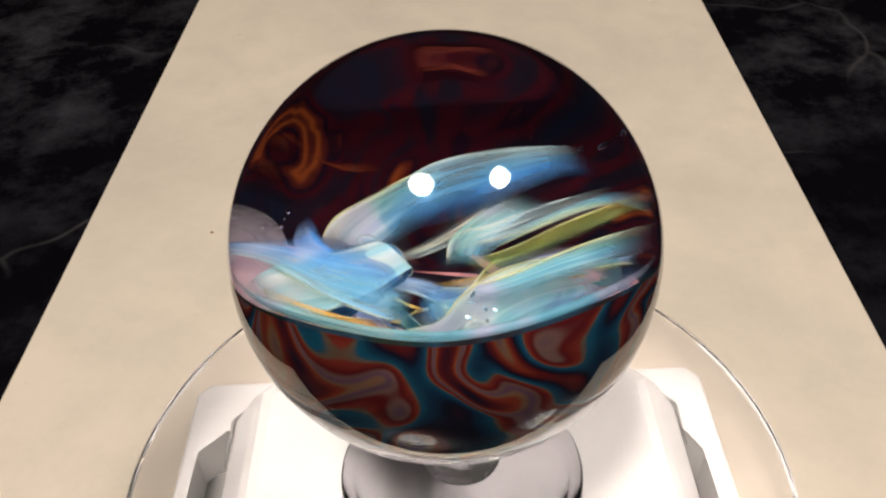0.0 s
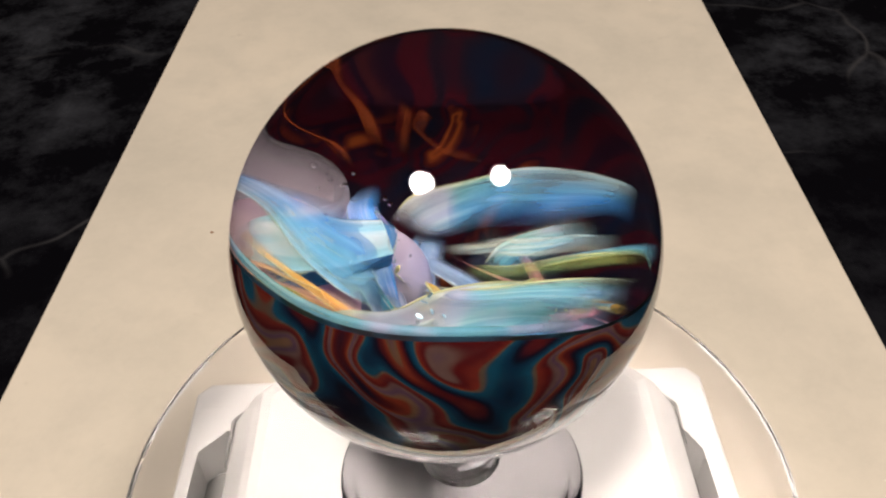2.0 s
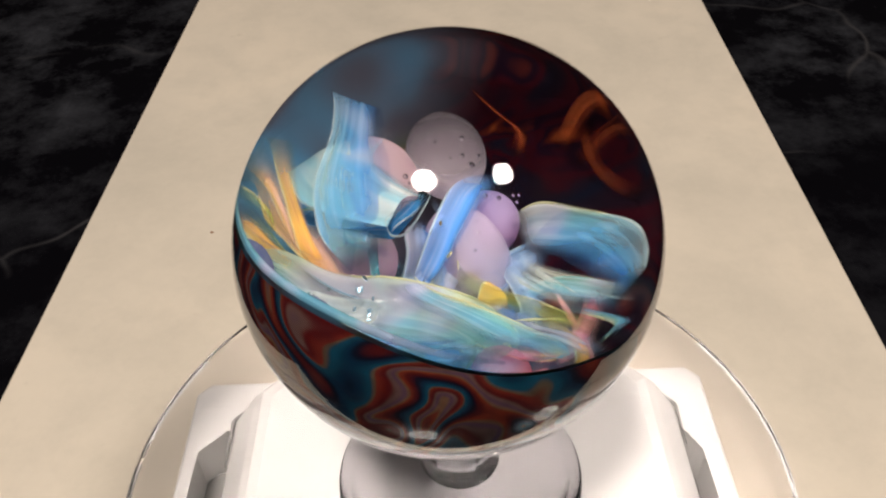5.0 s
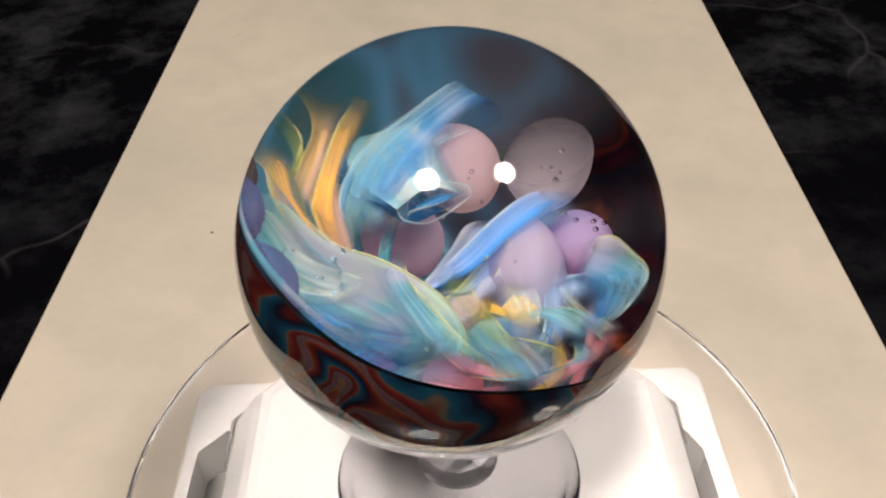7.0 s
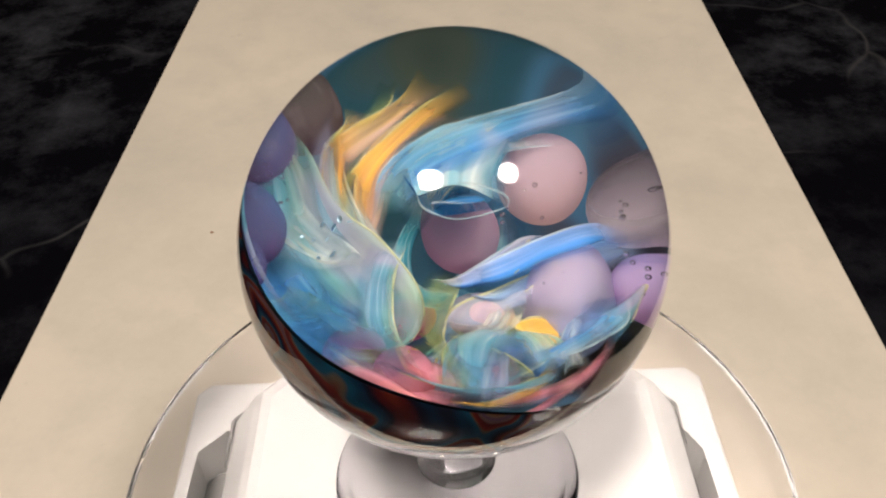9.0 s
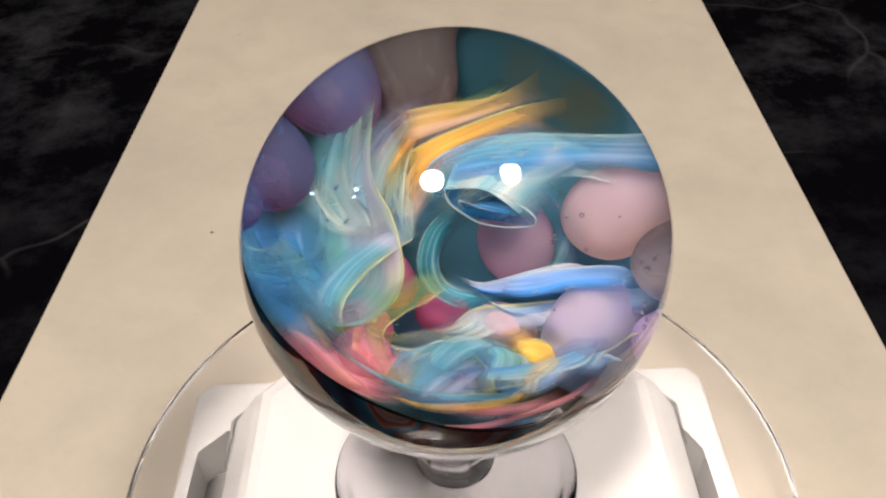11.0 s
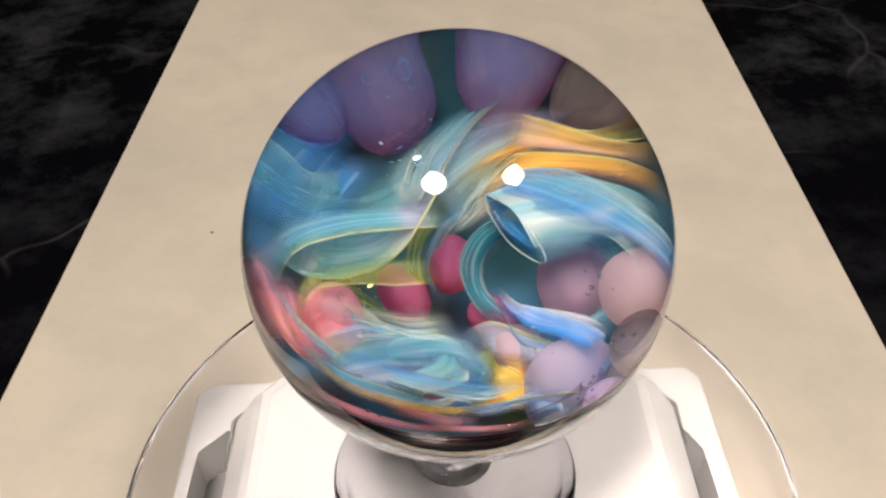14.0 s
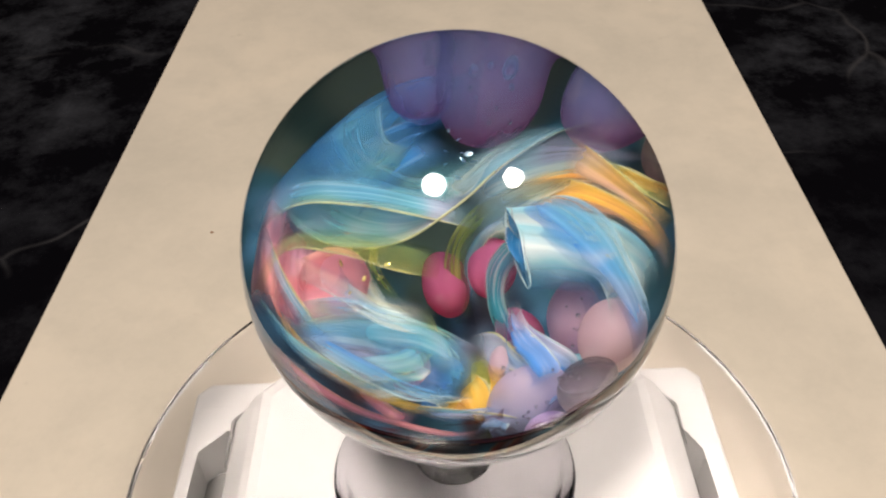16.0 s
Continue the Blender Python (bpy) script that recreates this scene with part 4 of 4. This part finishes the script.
    veil(m, "oval", BLUE, [(-0.16, 0.49, -0.20), (-0.03, 0.58, -0.19), (0.13, 0.58, -0.15), (0.29, 0.54, -0.11), (0.38, 0.49, -0.08)], [(-0.19, 0.44, -0.24), (-0.04, 0.48, -0.21), (0.12, 0.49, -0.16), (0.31, 0.47, -0.10), (0.42, 0.43, -0.09)], [(-0.15, 0.36, -0.26), (-0.00, 0.39, -0.24), (0.15, 0.40, -0.19), (0.34, 0.40, -0.10), (0.45, 0.36, -0.09)], edge=0)
    veil(m, "floor_film", OLIVE, [(0.05, 0.05, -0.10), (0.19, 0.07, -0.08), (0.36, 0.11, -0.02), (0.51, 0.17, 0.00), (0.57, 0.32, -0.09)], [(0.08, -0.05, -0.07), (0.22, -0.04, -0.05), (0.39, 0.02, -0.01), (0.53, 0.10, -0.00), (0.60, 0.26, -0.10)], edge=0)
    veil(m, "floor_film", TEAL, [(-0.04, -0.15, -0.05), (0.14, -0.14, -0.03), (0.35, -0.08, 0.02), (0.53, -0.00, 0.03), (0.65, 0.15, -0.06)], [(0.01, -0.26, -0.03), (0.19, -0.24, -0.01), (0.41, -0.19, 0.03), (0.57, -0.12, 0.02), (0.68, 0.03, -0.06)], edge=0)
    veil(m, "floor_film", PALE, [(-0.59, 0.15, -0.07), (-0.47, -0.01, -0.03), (-0.29, -0.10, -0.03), (-0.08, -0.13, -0.02)], [(-0.60, 0.04, -0.04), (-0.47, -0.12, -0.02), (-0.29, -0.21, -0.02), (-0.05, -0.21, -0.01)], edge=0)
    veil(m, "whorl", BLUE, [(0.02, 0.07, -0.43), (0.01, 0.21, -0.44), (-0.07, 0.27, -0.42), (-0.19, 0.28, -0.38), (-0.30, 0.29, -0.34)], [(0.07, 0.17, -0.43), (0.05, 0.28, -0.43), (-0.04, 0.34, -0.42), (-0.16, 0.35, -0.39), (-0.28, 0.36, -0.34)], edge=0)
    veil(m, "swirl", TEAL, [(-0.00, 0.24, -0.29), (0.02, 0.35, -0.27), (0.12, 0.43, -0.24), (0.25, 0.49, -0.22)], [(0.12, 0.19, -0.26), (0.16, 0.28, -0.24), (0.25, 0.36, -0.22), (0.34, 0.43, -0.21)], edge=0)
    veil(m, "swirl", PALE, [(-0.53, -0.03, 0.04), (-0.42, -0.09, 0.02), (-0.30, -0.08, 0.00), (-0.20, -0.06, -0.00)], [(-0.54, -0.11, 0.03), (-0.40, -0.20, 0.01), (-0.26, -0.20, -0.01), (-0.15, -0.13, -0.01)], [(-0.51, -0.19, 0.02), (-0.34, -0.29, 0.01), (-0.18, -0.27, -0.01), (-0.06, -0.19, -0.02)])
    veil(m, "wing", BLUE, [(0.17, -0.75, -0.06), (0.29, -0.71, -0.12), (0.39, -0.65, -0.20), (0.44, -0.55, -0.27), (0.56, -0.35, -0.22), (0.62, -0.14, -0.20)], [(0.15, -0.66, -0.02), (0.30, -0.64, -0.03), (0.43, -0.56, -0.07), (0.53, -0.40, -0.10), (0.59, -0.20, -0.11), (0.61, 0.00, -0.11)], [(0.13, -0.56, -0.05), (0.25, -0.51, -0.05), (0.35, -0.39, -0.07), (0.44, -0.22, -0.07), (0.50, -0.06, -0.06), (0.51, 0.07, -0.07)])
    veil(m, "floor_film", PALE, [(-0.00, 0.25, -0.17), (0.16, 0.27, -0.14), (0.34, 0.26, -0.06), (0.50, 0.26, -0.01)], [(0.02, 0.18, -0.16), (0.19, 0.21, -0.13), (0.36, 0.21, -0.05), (0.53, 0.20, 0.00)], [(0.04, 0.12, -0.14), (0.21, 0.15, -0.11), (0.39, 0.16, -0.04), (0.55, 0.16, 0.01)], edge=0)
    veil(m, "ember_streak", EMBER, [(-0.71, 0.44, -0.19), (-0.64, 0.47, -0.20), (-0.57, 0.51, -0.24), (-0.52, 0.48, -0.26)], [(-0.67, 0.45, -0.18), (-0.60, 0.49, -0.21), (-0.53, 0.53, -0.25), (-0.48, 0.49, -0.28)])
    veil(m, "ember_streak", EMBER, [(-0.56, 0.63, -0.19), (-0.52, 0.62, -0.21), (-0.48, 0.58, -0.26)], [(-0.53, 0.65, -0.20), (-0.48, 0.64, -0.23), (-0.44, 0.60, -0.28)])
    veil(m, "ember_streak", EMBER, [(-0.43, 0.69, -0.19), (-0.43, 0.65, -0.23), (-0.43, 0.61, -0.29)], [(-0.39, 0.70, -0.21), (-0.39, 0.66, -0.25), (-0.39, 0.62, -0.31)])
    veil(m, "ember_streak", EMBER, [(-0.36, 0.70, -0.21), (-0.38, 0.68, -0.20), (-0.40, 0.65, -0.25)], [(-0.34, 0.71, -0.24), (-0.35, 0.70, -0.23), (-0.36, 0.67, -0.27)])
    veil(m, "ember_streak", EMBER, [(-0.35, 0.66, -0.19), (-0.37, 0.63, -0.18), (-0.29, 0.62, -0.22), (-0.17, 0.65, -0.24)], [(-0.37, 0.61, -0.13), (-0.35, 0.59, -0.17), (-0.26, 0.60, -0.23), (-0.14, 0.63, -0.26)])
    veil(m, "ember_streak", EMBER, [(-0.07, 0.87, -0.20), (0.02, 0.87, -0.20), (0.11, 0.85, -0.20)], [(-0.04, 0.85, -0.18), (0.05, 0.86, -0.19), (0.15, 0.84, -0.20)])
    veil(m, "floor_film", ROSE, [(0.50, 0.02, -0.16), (0.41, -0.05, -0.14), (0.31, -0.07, -0.18)], [(0.48, 0.11, -0.21), (0.38, 0.06, -0.22), (0.28, 0.01, -0.24)], [(0.44, 0.22, -0.25), (0.34, 0.17, -0.26), (0.24, 0.13, -0.28)])
    veil(m, "tongue", GOLD, [(-0.08, 0.13, -0.37), (-0.15, 0.19, -0.36), (-0.18, 0.24, -0.39), (-0.19, 0.27, -0.44)], [(-0.05, 0.16, -0.40), (-0.11, 0.21, -0.40), (-0.15, 0.26, -0.42), (-0.18, 0.28, -0.45)], [(-0.03, 0.19, -0.43), (-0.07, 0.24, -0.44), (-0.12, 0.26, -0.45), (-0.17, 0.28, -0.45)], edge=0)
    veil(m, "arch", GOLD, [(0.01, 0.24, -0.43), (-0.09, 0.20, -0.42), (-0.14, 0.14, -0.41), (-0.11, 0.08, -0.37)], [(0.02, 0.26, -0.45), (-0.09, 0.22, -0.44), (-0.16, 0.16, -0.42), (-0.15, 0.09, -0.37)], [(0.04, 0.27, -0.46), (-0.09, 0.24, -0.46), (-0.18, 0.17, -0.43), (-0.18, 0.10, -0.36)], edge=0)
    veil(m, "arch", OLIVE, [(0.32, -0.07, -0.24), (0.23, -0.02, -0.32), (0.11, -0.01, -0.37)], [(0.35, -0.04, -0.26), (0.26, 0.02, -0.33), (0.13, 0.04, -0.37)], [(0.38, -0.01, -0.27), (0.28, 0.05, -0.34), (0.14, 0.08, -0.38)])
    lip(m, WHITE_EDGE_LIGHT, 0.0035, [(-0.11, -0.16, 0.06), (-0.13, -0.15, 0.07), (-0.15, -0.11, 0.07), (-0.20, -0.05, 0.07), (-0.23, 0.01, 0.05), (-0.26, 0.06, 0.01), (-0.27, 0.08, -0.02), (-0.26, 0.08, -0.04)])
    lip(m, WHITE_EDGE_LIGHT, 0.0035, [(-0.11, -0.16, 0.06), (-0.11, -0.15, 0.03), (-0.12, -0.13, -0.00), (-0.16, -0.07, -0.05), (-0.20, -0.01, -0.06), (-0.24, 0.05, -0.05), (-0.26, 0.08, -0.04)])


def core_drops(m):
    """Drops of opal glass between the films: place, size, turn."""
    drop(m, GREYPINK, (-0.36, -0.12, -0.28), (0.11, 0.12, 0.13), (-38, 7, 168))
    drop(m, PEACHY, (-0.54, 0.06, -0.19), (0.12, 0.12, 0.13), (-17, 42, -145))
    drop(m, HOTPINK, (-0.01, -0.29, -0.32), (0.07, 0.08, 0.09), (-40, -7, 166))
    drop(m, HOTPINK, (0.13, -0.27, -0.40), (0.07, 0.09, 0.10), (-41, -15, -157))
    drop(m, VIOLET, (0.12, -0.65, -0.01), (0.13, 0.14, 0.15), (-101, -53, 144))
    drop(m, VIOLET, (-0.21, -0.68, -0.00), (0.13, 0.13, 0.13), (-138, -4, 159))
    drop(m, DUSK, (-0.44, -0.61, -0.07), (0.13, 0.12, 0.12), (-138, 69, 170))
    drop(m, VIOLET, (0.31, -0.63, -0.02), (0.09, 0.10, 0.10), (-116, -20, -175))
    drop(m, PINK, (0.39, -0.03, -0.26), (0.10, 0.10, 0.11), (-36, -17, -176))
    drop(m, HOTPINK, (-0.12, -0.19, -0.45), (0.08, 0.07, 0.06), (-37, 1, 141))
    drop(m, SMOKY, (-0.56, 0.30, -0.23), (0.11, 0.11, 0.12), (-31, 49, 163))
    drop(m, BLUSH, (-0.31, 0.22, -0.40), (0.12, 0.14, 0.17), (-35, 16, 109))
    drop(m, LILAC, (-0.43, 0.37, -0.40), (0.08, 0.08, 0.09), (11, 43, -163))
    drop(m, PINK, (0.09, 0.16, -0.40), (0.08, 0.07, 0.06), (-25, 13, 105))
    drop(m, PEACHY, (-0.18, 0.01, -0.43), (0.10, 0.09, 0.07), (-36, 2, 106))


def glass_marble():
    marble = tagged(empty("glass_marble", (AX, AY, MARBLE_Z)), "clear glass marble with swirled coloured core on acrylic stand", "marble")
    bm = bmesh.new()
    bmesh.ops.create_uvsphere(bm, u_segments=256, v_segments=160, radius=R)
    body = smooth(part("glass_body", bm, GLASS, marble, "clear polished glass sphere"))
    body.visible_shadow = False
    # Added metal flare: stands in for the silvery refraction band and its lamp highlights.
    flare = [(0, -0.84), (0.30, -0.83), (0.52, -0.77), (0.68, -0.69), (0.755, -0.610), (0.785, -0.570), (0.785, -0.540), (0.765, -0.505), (0.735, -0.475), (0.765, -0.440), (0.87, -0.380)]
    bm = lathe(bmesh.new(), [(q[0] * R, q[1] * R) for q in curve_points(flare, 40)])
    bmesh.ops.recalc_face_normals(bm, faces=bm.faces)
    smooth(part("base_cap", bm, BAND_MIRROR, marble, "added mirror flare for the silvery highlights under the core"))
    bm, _ = bowl(0.975, 0.0, False, (0, 14))
    smooth(part("backing", bm, BACKING, marble, "dark backing with red, blue and orange swirls"))
    bm, _ = bowl(0.945, 0.0, True)
    smooth(part("lining", bm, LINING, marble, "maroon and blue inner lining"))
    core_veils(marble)
    core_drops(marble)
    roll = [(0.86 * math.cos(radians(a)), 0.86 * math.sin(radians(a)), rim_z(radians(a)) + 0.0, 0.008 + 0.016 * math.sin(math.pi * (a + 165) / 150)) for a in range(-165, -14, 15)]
    bm, _ = tube(roll, n=60, around=20, ripple=0.05)
    smooth(part("rim_roll", bm, TEAL, marble, "rolled teal glass rim"))
    # Tiny metal specks added to stand in for glints of light in the core.
    rng = random.Random(9)
    for at, spread, mat, count in (((-0.27, 0.18, -0.24), 0.07, GOLD_GLINT, 8), ((0.13, -0.38, 0.00), 0.07, BLUE_GLINT, 10), ((0.33, -0.02, -0.22), 0.09, GOLD_GLINT, 14)):
        for _ in range(count):
            bm = bmesh.new()
            bmesh.ops.create_icosphere(bm, subdivisions=1, radius=rng.uniform(0.004, 0.009) * R)
            for v in bm.verts:
                v.co.x *= 1.8
                v.co.z *= 0.25
            c = [a + rng.uniform(-spread, spread) for a in at]
            bm.transform(pose(c[0] * R, c[1] * R, c[2] * R, rng.uniform(-50, 50), rng.uniform(-50, 50), rng.uniform(0, 180)))
            part("flake", bm, mat, marble)
    rng = random.Random(5)
    seeds = list(BUBBLES)
    for at in ((-0.45, 0.06, -0.14), (-0.36, -0.06, -0.24), (-0.50, 0.28, -0.12), (-0.28, 0.20, -0.26), (0.06, -0.58, 0.06), (-0.36, 0.38, -0.32)):
        seeds += [(tuple(a + rng.uniform(-0.07, 0.07) for a in at), rng.uniform(0.005, 0.011)) for _ in range(7)]
    for at, rad in seeds:
        bm = bmesh.new()
        bmesh.ops.create_icosphere(bm, subdivisions=3, radius=0.72 * rad * R, matrix=Matrix.Translation(Vector(at) * R))
        ob = smooth(part("air_bubble", bm, BUBBLE, marble, "tiny clear air bubble"))
        ob.visible_shadow = False
    return marble


def motions():
    seconds = [k * 0.5 for k in range(33)]
    offset = 0.00114
    rows_m, rows_s, rows_d = [], [], []
    for t in seconds:
        a = radians(SPEED * t - 4)
        turn = -SPEED * t
        rows_m.append((t, pose(AX - offset * math.cos(a), AY + offset * math.sin(a), MARBLE_Z, 0, 0, turn)))
        rows_s.append((t, pose(AX + 0.0009 * math.cos(a), AY - 0.0009 * math.sin(a), DISC_Z, 0, 0, turn)))
        rows_d.append((t, pose(0, 0, DISC_Z, 0, 0, turn)))
    walk(MARBLE, rows_m)
    walk(STAND, rows_s)
    walk(DISC, rows_d)


room()
ceiling_lights()
stone_tile()
TURNTABLE = turntable()
DISC = turntable_disc(TURNTABLE)
crumb()
STAND = display_stand()
MARBLE = glass_marble()
motions()
